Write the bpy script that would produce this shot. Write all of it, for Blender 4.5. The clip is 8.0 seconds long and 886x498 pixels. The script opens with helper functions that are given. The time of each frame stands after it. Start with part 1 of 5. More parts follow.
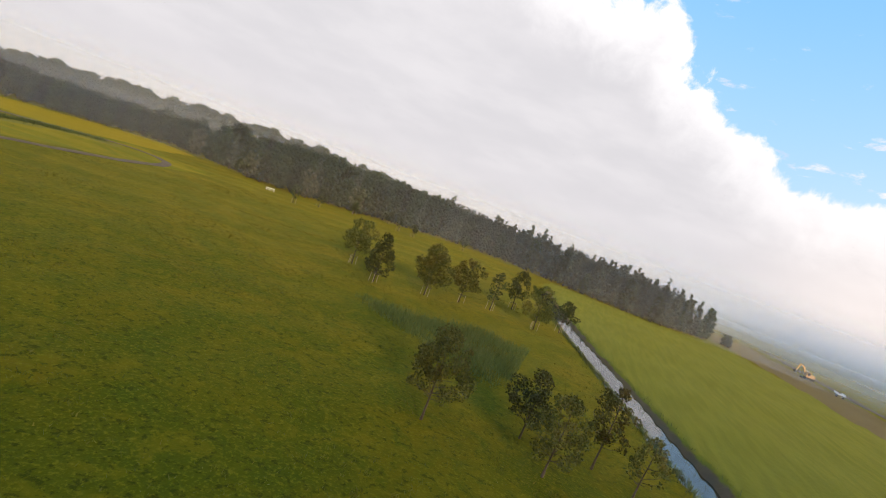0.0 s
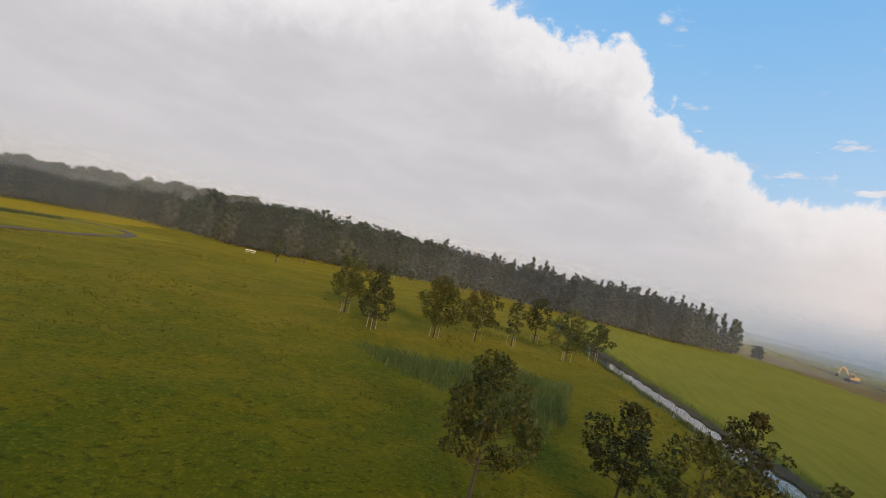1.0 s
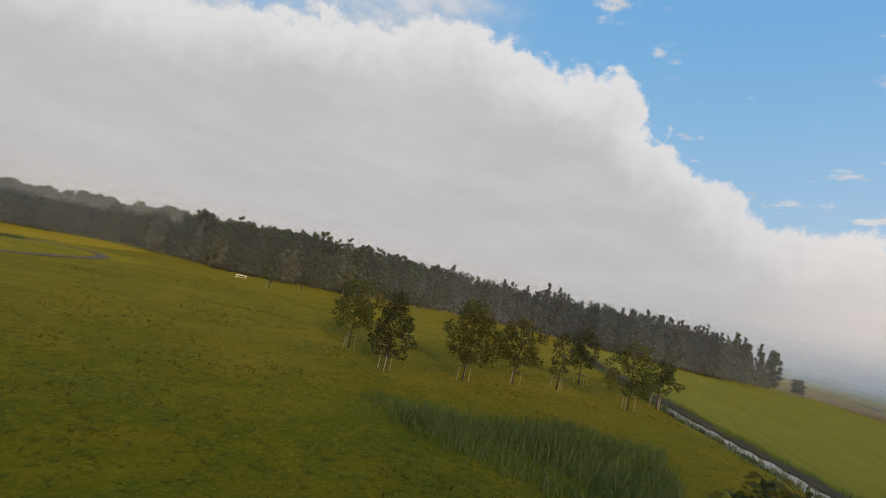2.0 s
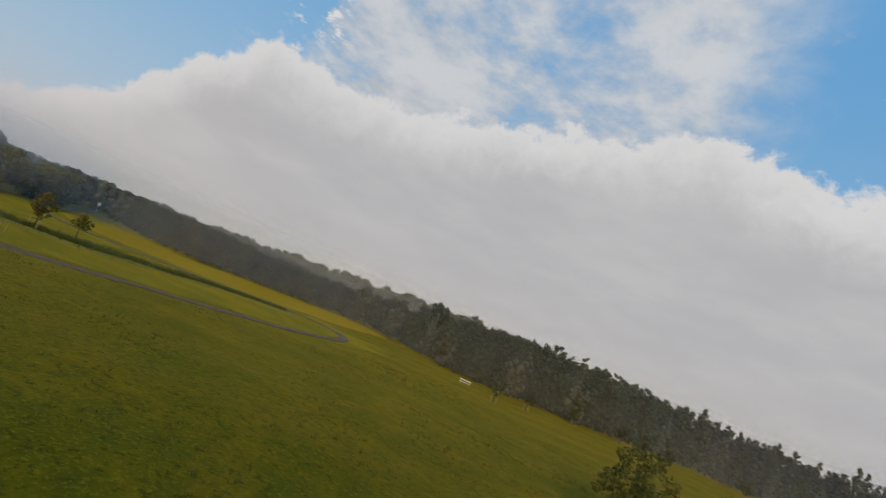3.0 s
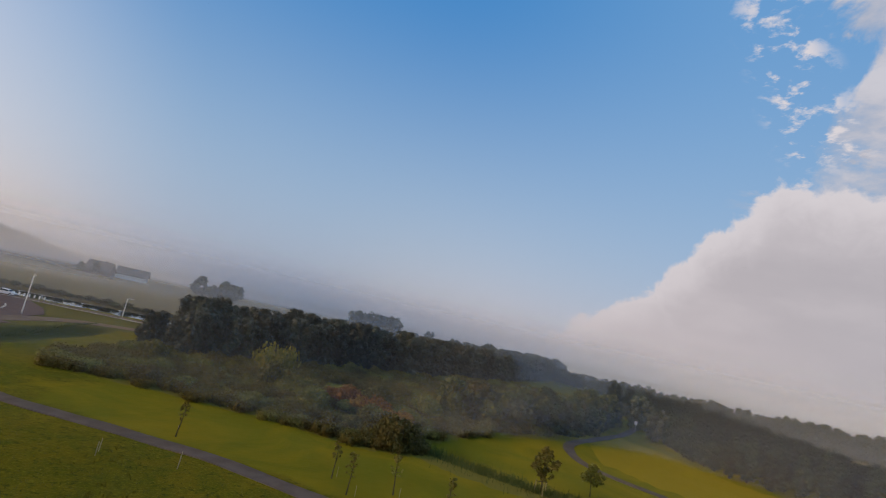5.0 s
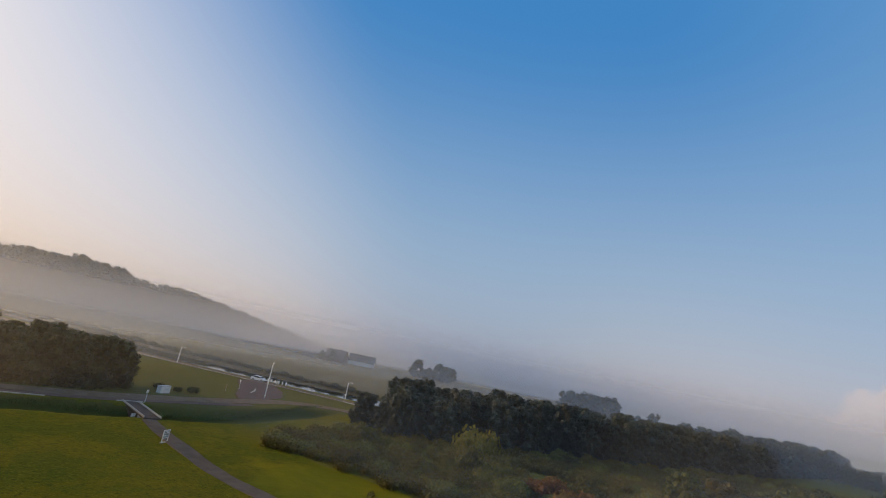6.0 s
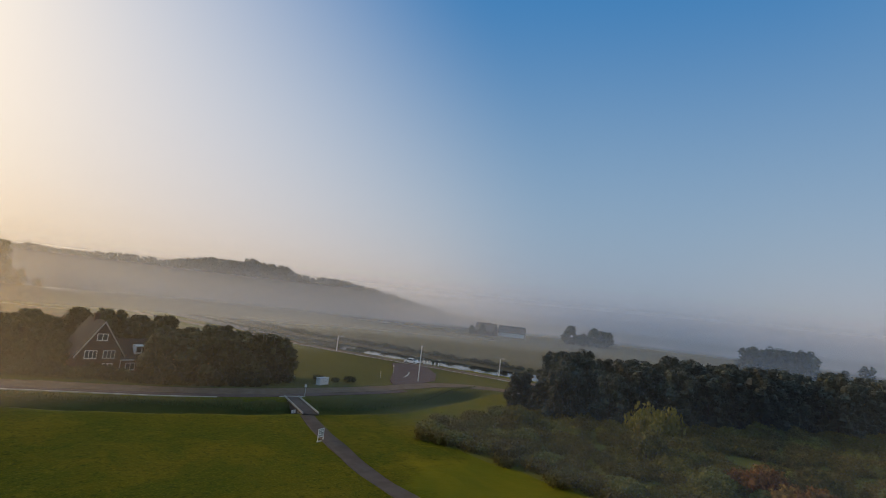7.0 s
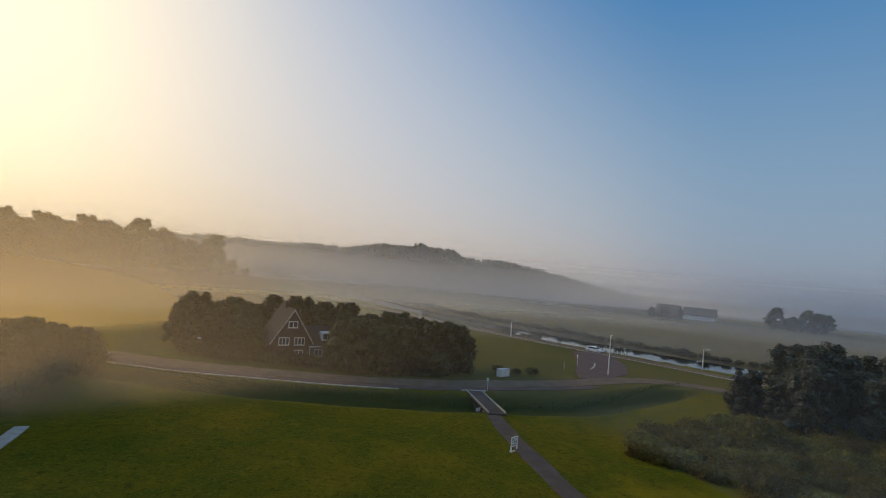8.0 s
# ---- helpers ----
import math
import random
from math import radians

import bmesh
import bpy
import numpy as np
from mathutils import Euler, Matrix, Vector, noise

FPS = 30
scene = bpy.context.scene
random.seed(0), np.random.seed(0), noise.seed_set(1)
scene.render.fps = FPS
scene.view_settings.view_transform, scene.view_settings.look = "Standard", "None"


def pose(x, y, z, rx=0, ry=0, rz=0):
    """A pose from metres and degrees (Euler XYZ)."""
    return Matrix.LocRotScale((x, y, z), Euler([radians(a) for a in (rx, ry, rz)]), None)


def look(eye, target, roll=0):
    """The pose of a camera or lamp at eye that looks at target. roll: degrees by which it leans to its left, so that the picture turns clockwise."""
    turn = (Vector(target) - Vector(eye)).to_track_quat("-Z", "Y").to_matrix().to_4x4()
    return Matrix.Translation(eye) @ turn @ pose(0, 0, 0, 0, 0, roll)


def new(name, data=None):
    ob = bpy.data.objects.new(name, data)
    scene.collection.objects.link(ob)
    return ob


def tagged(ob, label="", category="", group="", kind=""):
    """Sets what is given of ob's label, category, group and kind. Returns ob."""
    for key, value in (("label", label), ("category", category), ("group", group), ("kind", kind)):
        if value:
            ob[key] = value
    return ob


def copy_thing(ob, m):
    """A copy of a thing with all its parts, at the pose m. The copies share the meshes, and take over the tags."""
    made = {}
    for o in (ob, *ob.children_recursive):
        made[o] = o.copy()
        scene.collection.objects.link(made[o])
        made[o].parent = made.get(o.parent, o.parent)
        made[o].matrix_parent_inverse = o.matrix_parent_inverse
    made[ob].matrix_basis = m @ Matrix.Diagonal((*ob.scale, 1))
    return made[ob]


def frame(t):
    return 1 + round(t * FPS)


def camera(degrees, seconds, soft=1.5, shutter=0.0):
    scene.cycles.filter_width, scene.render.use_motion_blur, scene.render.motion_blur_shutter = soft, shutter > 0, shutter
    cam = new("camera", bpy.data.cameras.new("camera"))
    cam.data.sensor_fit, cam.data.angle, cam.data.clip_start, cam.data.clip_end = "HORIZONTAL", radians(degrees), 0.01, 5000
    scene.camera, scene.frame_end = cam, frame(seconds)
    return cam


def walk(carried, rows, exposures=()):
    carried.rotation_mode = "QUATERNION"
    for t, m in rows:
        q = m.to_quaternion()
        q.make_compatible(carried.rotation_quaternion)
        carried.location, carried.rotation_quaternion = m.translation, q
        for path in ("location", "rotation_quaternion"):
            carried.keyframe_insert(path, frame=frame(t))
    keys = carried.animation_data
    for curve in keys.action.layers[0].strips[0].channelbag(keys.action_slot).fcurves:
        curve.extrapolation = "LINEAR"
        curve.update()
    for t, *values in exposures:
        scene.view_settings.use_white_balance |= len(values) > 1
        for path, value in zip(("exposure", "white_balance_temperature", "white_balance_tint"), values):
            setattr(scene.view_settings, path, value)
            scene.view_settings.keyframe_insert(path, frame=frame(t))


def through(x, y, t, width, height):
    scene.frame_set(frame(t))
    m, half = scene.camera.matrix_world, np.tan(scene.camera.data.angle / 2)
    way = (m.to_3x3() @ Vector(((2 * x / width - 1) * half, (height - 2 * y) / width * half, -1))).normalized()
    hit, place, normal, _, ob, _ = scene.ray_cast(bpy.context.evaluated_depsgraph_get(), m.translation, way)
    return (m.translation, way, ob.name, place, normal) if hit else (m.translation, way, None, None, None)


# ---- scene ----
cam = camera(81, 8.0, soft=0.7, shutter=0.1)
PATH = [
    (0, look((19.97, 5.15, 15.03), (6.84, 53.21, 10.71), 20.39)),
    (0.5, look((18.52, 10.15, 12.50), (4.02, 58.01, 12.57), 18.51)),
    (1, look((16.33, 16.20, 10.85), (2.41, 64.21, 11.57), 12.89)),
    (1.2, look((15.17, 18.79, 10.37), (1.17, 66.77, 11.81), 12.11)),
    (2.3, look((6.50, 33.21, 9.08), (-8.58, 80.59, 14.33), 13.66)),
    (2.5, look((4.32, 35.55, 9.22), (-15.18, 81.15, 15.61), 15.39)),
    (3, look((-2.63, 40.65, 10.58), (-36.68, 76.68, 17.09), 23.31)),
    (3.5, look((-9.41, 46.45, 13.58), (-51.39, 73.13, 18.74), 21.45)),
    (4, look((-14.54, 50.86, 16.29), (-61.99, 65.69, 21.55), 16.37)),
    (4.5, look((-19.92, 52.81, 17.52), (-69.53, 54.41, 23.57), 14.69)),
    (5, look((-26.33, 52.93, 17.31), (-74.93, 43.48, 24.30), 12.95)),
    (5.2, look((-28.10, 52.99, 17.23), (-75.60, 39.56, 25.23), 10.45)),
    (6.3, look((-34.98, 53.83, 18.15), (-72.59, 22.00, 26.64), 10.75)),
    (6.5, look((-36.42, 52.83, 18.40), (-72.66, 19.12, 25.49), 8.44)),
    (7, look((-40.36, 47.66, 19.13), (-72.62, 9.80, 24.20), 6.30)),
    (7.5, look((-43.18, 42.08, 19.51), (-70.09, 0.13, 23.54), 5.49)),
    (8, look((-43.23, 36.68, 19.47), (-62.88, -9.27, 21.13), 5.06)),
]
walk(cam, PATH, exposures=((0.0, 0.66, 6500, 12), (1.0, 0.30, 6500, 12), (2.5, 0.03, 6500, 9), (3.5, -0.13, 6500, 9), (4.5, -0.13, 6500, 16), (5.2, -0.12, 6500, 18), (6.5, -0.28, 6450, 15), (8.0, -0.5, 6200, 11)))

# ---- daylight: low sun in morning mist, sky with a cloud bank to the north ----
SUN_AZ, SUN_EL = 212.0, 15.0          # degrees anticlockwise from +y, degrees up


def sky_world():
    world = bpy.data.worlds.new("world")
    scene.world = world
    world.use_nodes = True
    nt = world.node_tree
    N, L = nt.nodes, nt.links
    bg = N["Background"]

    def math_node(op, a, b=None, c=None, clamp=False):
        n = N.new("ShaderNodeMath")
        n.operation, n.use_clamp = op, clamp
        for i, v in enumerate((a, b, c)):
            if v is None:
                continue
            if isinstance(v, (int, float)):
                n.inputs[i].default_value = v
            else:
                L.new(v, n.inputs[i])
        return n.outputs[0]

    def smooth(v, lo, hi):
        n = N.new("ShaderNodeMapRange")
        n.interpolation_type = "SMOOTHSTEP"
        L.new(v, n.inputs[0])
        n.inputs[1].default_value, n.inputs[2].default_value = lo, hi
        return n.outputs[0]

    def mix(f, a, b):
        n = N.new("ShaderNodeMix")
        n.data_type = "RGBA"
        for s, v in ((0, f), (6, a), (7, b)):
            if isinstance(v, (tuple, float, int)):
                n.inputs[s].default_value = (*v, 1) if isinstance(v, tuple) else v
            else:
                L.new(v, n.inputs[s])
        return n.outputs[2]

    def stops(v, lo, hi, pairs, top):
        """Piecewise linear values of v."""
        m = N.new("ShaderNodeMapRange")
        L.new(v, m.inputs[0])
        m.inputs[1].default_value, m.inputs[2].default_value = lo, hi
        r = N.new("ShaderNodeValToRGB")
        e = r.color_ramp.elements
        while len(e) < len(pairs):
            e.new(0.5)
        for i, (p, val) in enumerate(pairs):
            e[i].position = (p - lo) / (hi - lo)
            e[i].color = (val / top,) * 3 + (1,)
        L.new(m.outputs[0], r.inputs[0])
        return math_node("MULTIPLY", r.outputs[0], top)

    sky = N.new("ShaderNodeTexSky")
    sky.sky_type, sky.sun_disc = "NISHITA", False
    sky.sun_elevation, sky.sun_rotation = radians(SUN_EL), radians(360 - SUN_AZ)
    sky.air_density, sky.dust_density, sky.ozone_density = 1.3, 1.0, 2.0

    co = N.new("ShaderNodeTexCoord")
    sep = N.new("ShaderNodeSeparateXYZ")
    L.new(co.outputs["Generated"], sep.inputs[0])
    x, y, z = sep.outputs
    el = math_node("MULTIPLY", math_node("ARCSINE", z), 57.2958)
    az = math_node("MULTIPLY", math_node("ARCTAN2", math_node("MULTIPLY", x, -1.0), y), 57.2958)

    # nearness to the sun, as the cosine of the angle
    sd = (-math.sin(radians(SUN_AZ)) * math.cos(radians(SUN_EL)), math.cos(radians(SUN_AZ)) * math.cos(radians(SUN_EL)), math.sin(radians(SUN_EL)))
    dot = N.new("ShaderNodeVectorMath")
    dot.operation = "DOT_PRODUCT"
    L.new(co.outputs["Generated"], dot.inputs[0])
    dot.inputs[1].default_value = sd
    near = dot.outputs["Value"]

    # flattened cloud coordinates: a sheet overhead, seen in perspective
    zc = math_node("ADD", math_node("MAXIMUM", z, 0.0), 0.16)
    cmb = N.new("ShaderNodeCombineXYZ")
    L.new(math_node("DIVIDE", x, zc), cmb.inputs[0])
    L.new(math_node("DIVIDE", y, zc), cmb.inputs[1])

    def noise_tex(vec, scale, detail, rough, distort=0.0):
        n = N.new("ShaderNodeTexNoise")
        L.new(vec, n.inputs["Vector"])
        n.inputs["Scale"].default_value, n.inputs["Detail"].default_value = scale, detail
        n.inputs["Roughness"].default_value, n.inputs["Distortion"].default_value = rough, distort
        return n.outputs[0]

    big = noise_tex(co.outputs["Generated"], 7.0, 8, 0.62, 0.3)
    fine = noise_tex(cmb.outputs[0], 5.5, 8, 0.60, 0.25)
    soft_n = noise_tex(cmb.outputs[0], 1.5, 5, 0.55)
    puff = noise_tex(cmb.outputs[0], 3.4, 7, 0.60, 0.12)

    # the cloud bank: its upper edge by azimuth
    edge = stops(az, -90, 100, [(-90, 0), (-60, 12), (-40, 19), (-25, 22.5), (-19, 22), (-13.7, 23), (-9, 25.4), (-5, 29), (-1, 32), (2, 34.5), (11, 36), (20, 37.5), (40, 33.5), (56, 29.8), (68, 30.2), (71, 27.3), (74, 24.3), (78, 19.5), (85, 14), (97, 0)], 40.0)
    edge = math_node("SUBTRACT", edge, 10.0)
    crisp = noise_tex(co.outputs["Generated"], 22.0, 6, 0.6, 0.4)
    lump = math_node("ADD", math_node("MULTIPLY", math_node("SUBTRACT", big, 0.5), 9.0), math_node("MULTIPLY", math_node("SUBTRACT", crisp, 0.5), 5.0))
    under = math_node("SUBTRACT", math_node("ADD", edge, lump), el)
    bank = smooth(under, -0.4, 0.9)
    deep = smooth(under, 0.0, 8.0)
    # broken thin cloud above the bank
    az2 = math_node("ADD", az, math_node("MULTIPLY", math_node("SUBTRACT", big, 0.5), 16.0))
    zone = math_node("MULTIPLY", smooth(az2, 9, 24), math_node("SUBTRACT", 1.0, smooth(az2, 64, 66)))
    veil = math_node("MULTIPLY", smooth(math_node("ADD", puff, math_node("MULTIPLY", soft_n, 0.5)), 0.48, 0.82), math_node("MULTIPLY", zone, 0.95))
    # small loose clouds in the blue
    loose = math_node("MULTIPLY", smooth(math_node("ADD", fine, math_node("MULTIPLY", soft_n, 0.5)), 0.82, 0.95),
                      math_node("SUBTRACT", 1.0, smooth(az, 66, 74)))
    # a flock of small bright clouds beside the bank
    off = math_node("ABSOLUTE", math_node("SUBTRACT", az, math_node("ADD", 65.0, math_node("MULTIPLY", math_node("SUBTRACT", el, 22.0), 0.5))))
    near_flock = math_node("MULTIPLY", smooth(off, 5.0, 1.5), math_node("MULTIPLY", smooth(el, 20, 23), smooth(el, 40, 33)))
    flock = math_node("MULTIPLY", near_flock, smooth(noise_tex(cmb.outputs[0], 15.0, 6, 0.6, 0.2), 0.50, 0.66))
    loose = math_node("MULTIPLY", loose, smooth(az, -70, -40))

    blue = mix(0.94, sky.outputs[0], mix(smooth(el, 0, 38), (3.65, 5.65, 7.3), (0.50, 2.70, 6.15)))
    blue = mix(math_node("MULTIPLY", smooth(az, 108, 66), 0.42), blue, (2.6, 5.0, 7.4))
    npos = math_node("MAXIMUM", near, 0.0)
    warm = math_node("POWER", npos, 6.0)
    wide = smooth(math_node("SUBTRACT", near, math_node("MULTIPLY", math_node("MAXIMUM", el, 0.0), 0.0122)), -0.05, 0.82)
    blue = mix(math_node("MULTIPLY", wide, 0.95), blue, (9.6, 9.7, 10.0))
    cloud_white = mix(smooth(puff, 0.35, 0.65), (4.7, 5.0, 5.5), (6.4, 6.55, 6.8))
    bank_col = mix(deep, (7.1, 7.0, 7.0), mix(smooth(soft_n, 0.35, 0.7), (4.7, 4.65, 4.8), (5.45, 5.35, 5.45)))
    c = mix(veil, blue, cloud_white)
    c = mix(loose, c, cloud_white)
    c = mix(flock, c, (7.4, 7.3, 7.3))
    c = mix(bank, c, bank_col)
    # mist along the horizon
    fall = math_node("SUBTRACT", 0.128, math_node("MULTIPLY", math_node("POWER", npos, 4.0), 0.078))
    low = math_node("POWER", 2.718, math_node("MULTIPLY", math_node("MAXIMUM", el, 0.0), math_node("MULTIPLY", fall, -1.0)))
    low = math_node("MULTIPLY", low, 0.95)
    pink = smooth(math_node("ABSOLUTE", math_node("SUBTRACT", az, -36.0)), 24, 6)
    mist_col = mix(wide, (4.85, 4.68, 4.75), (9.1, 7.2, 5.2))
    mist_col = mix(math_node("MULTIPLY", smooth(math_node("ABSOLUTE", math_node("SUBTRACT", az, 123.0)), 20, 5), 0.6), mist_col, (3.4, 3.9, 4.8))
    mist_col = mix(smooth(math_node("ABSOLUTE", math_node("SUBTRACT", az, 84.0)), 26, 8), mist_col, (5.7, 5.25, 5.15))
    mist_col = mix(math_node("MULTIPLY", pink, 0.8), mist_col, (7.2, 6.3, 5.8))
    mist_col = mix(math_node("MULTIPLY", smooth(math_node("ABSOLUTE", math_node("SUBTRACT", az, -32.0)), 26, 4), 0.5), mist_col, (8.5, 7.2, 6.2))
    mist_col = mix(warm, mist_col, (14.0, 10.4, 5.6))
    c = mix(low, c, mist_col)
    # glow of the sun through the mist
    glow = math_node("POWER", npos, 11.0)
    c = mix(math_node("MULTIPLY", glow, 0.92), c, (23.0, 18.5, 11.5))
    L.new(c, bg.inputs[0])
    bg.inputs[1].default_value = 0.1


sky_world()
scene.cycles.transparent_max_bounces = 24          # the sun shines through all the veils of mist
sun = new("sun", bpy.data.lights.new("sun", "SUN"))
sun.data.energy, sun.data.angle, sun.data.color = 2.7, radians(12), (1.0, 0.72, 0.39)
_s = Vector((-math.sin(radians(SUN_AZ)) * math.cos(radians(SUN_EL)), math.cos(radians(SUN_AZ)) * math.cos(radians(SUN_EL)), math.sin(radians(SUN_EL))))
sun.matrix_world = look(_s * 300, (0, 0, 0))


# ---- materials ----
class Nodes:
    """Short hand for building a node material."""

    def __init__(self, name):
        self.mat = bpy.data.materials.new(name)
        self.mat.use_nodes = True
        self.nt = self.mat.node_tree
        self.N, self.L = self.nt.nodes, self.nt.links
        self.bsdf = self.N["Principled BSDF"]
        self.out = self.N["Material Output"]

    def put(self, value, socket):
        if isinstance(value, tuple):
            socket.default_value = (*value, 1) if len(value) == 3 and socket.type == "RGBA" else value
        elif isinstance(value, (int, float)):
            socket.default_value = value
        else:
            self.L.new(value, socket)

    def where(self):
        return self.N.new("ShaderNodeNewGeometry").outputs["Position"]

    def local(self):
        return self.N.new("ShaderNodeTexCoord").outputs["Object"]

    def noise(self, scale, detail=4, rough=0.55, vec=None, distort=0.0, stretch=None):
        vec = vec or self.where()
        if stretch:
            m = self.N.new("ShaderNodeMapping")
            m.inputs["Scale"].default_value = stretch
            self.L.new(vec, m.inputs[0])
            vec = m.outputs[0]
        n = self.N.new("ShaderNodeTexNoise")
        self.L.new(vec, n.inputs["Vector"])
        n.inputs["Scale"].default_value, n.inputs["Detail"].default_value = scale, detail
        n.inputs["Roughness"].default_value, n.inputs["Distortion"].default_value = rough, distort
        return n.outputs[0]

    def ramp(self, v, lo, hi):
        n = self.N.new("ShaderNodeMapRange")
        n.interpolation_type = "SMOOTHSTEP"
        self.put(v, n.inputs[0])
        n.inputs[1].default_value, n.inputs[2].default_value = lo, hi
        return n.outputs[0]

    def mix(self, f, a, b):
        n = self.N.new("ShaderNodeMix")
        n.data_type = "RGBA"
        for s, v in ((0, f), (6, a), (7, b)):
            self.put(v, n.inputs[s])
        return n.outputs[2]

    def math(self, op, a, b=0.0):
        n = self.N.new("ShaderNodeMath")
        n.operation = op
        self.put(a, n.inputs[0])
        self.put(b, n.inputs[1])
        return n.outputs[0]

    def attr(self, name):
        n = self.N.new("ShaderNodeAttribute")
        n.attribute_name = name
        return n.outputs["Fac"]

    def rand(self):
        return self.N.new("ShaderNodeObjectInfo").outputs["Random"]

    def island(self):
        return self.N.new("ShaderNodeNewGeometry").outputs["Random Per Island"]

    def bump(self, v, strength, distance):
        n = self.N.new("ShaderNodeBump")
        n.inputs["Strength"].default_value, n.inputs["Distance"].default_value = strength, distance
        self.L.new(v, n.inputs["Height"])
        self.L.new(n.outputs[0], self.bsdf.inputs["Normal"])

    def set(self, color=None, rough=None, metal=None, spec=None):
        for key, v in (("Base Color", color), ("Roughness", rough), ("Metallic", metal), ("Specular IOR Level", spec)):
            if v is not None:
                self.put(v, self.bsdf.inputs[key])
        return self.mat


def leaf_material(name, dark, light, tint, tint_share=0.25, through=0.35):
    """Foliage: varied leaf by leaf, tree by tree and in patches; light passes through the leaves."""
    k = Nodes(name)
    c = k.mix(k.island(), dark, light)
    c = k.mix(k.math("MULTIPLY", k.ramp(k.noise(0.35, 3), 0.45, 0.75), tint_share), c, tint)
    hsv = k.N.new("ShaderNodeHueSaturation")
    k.L.new(c, hsv.inputs["Color"])
    k.put(k.math("ADD", 0.72, k.math("MULTIPLY", k.rand(), 0.5)), hsv.inputs["Value"])
    k.put(k.math("ADD", 0.485, k.math("MULTIPLY", k.rand(), 0.03)), hsv.inputs["Hue"])
    c = hsv.outputs[0]
    k.set(c, 0.62, spec=0.25)
    tr = k.N.new("ShaderNodeBsdfTranslucent")
    k.L.new(c, tr.inputs[0])
    mx = k.N.new("ShaderNodeMixShader")
    mx.inputs[0].default_value = through
    k.L.new(k.bsdf.outputs[0], mx.inputs[1])
    k.L.new(tr.outputs[0], mx.inputs[2])
    k.L.new(mx.outputs[0], k.out.inputs[0])
    return k.mat


def plain(name, color, rough, metal=0.0, wear=0.12, scale=3.0, bump=0.0):
    """Paint, wood or metal with grime in patches and a fine grain."""
    k = Nodes(name)
    n1, n2 = k.noise(scale, 5, vec=k.local()), k.noise(scale * 9, 3, vec=k.local())
    f = k.math("ADD", k.math("MULTIPLY", k.ramp(n1, 0.4, 0.75), wear), k.math("MULTIPLY", n2, wear * 0.6))
    dirt = tuple(v * 0.35 for v in color)
    c = k.mix(f, color, dirt)
    k.set(c, k.math("ADD", rough, k.math("MULTIPLY", n1, 0.12)), metal)
    if bump:
        k.bump(n2, 0.4, bump)
    return k.mat


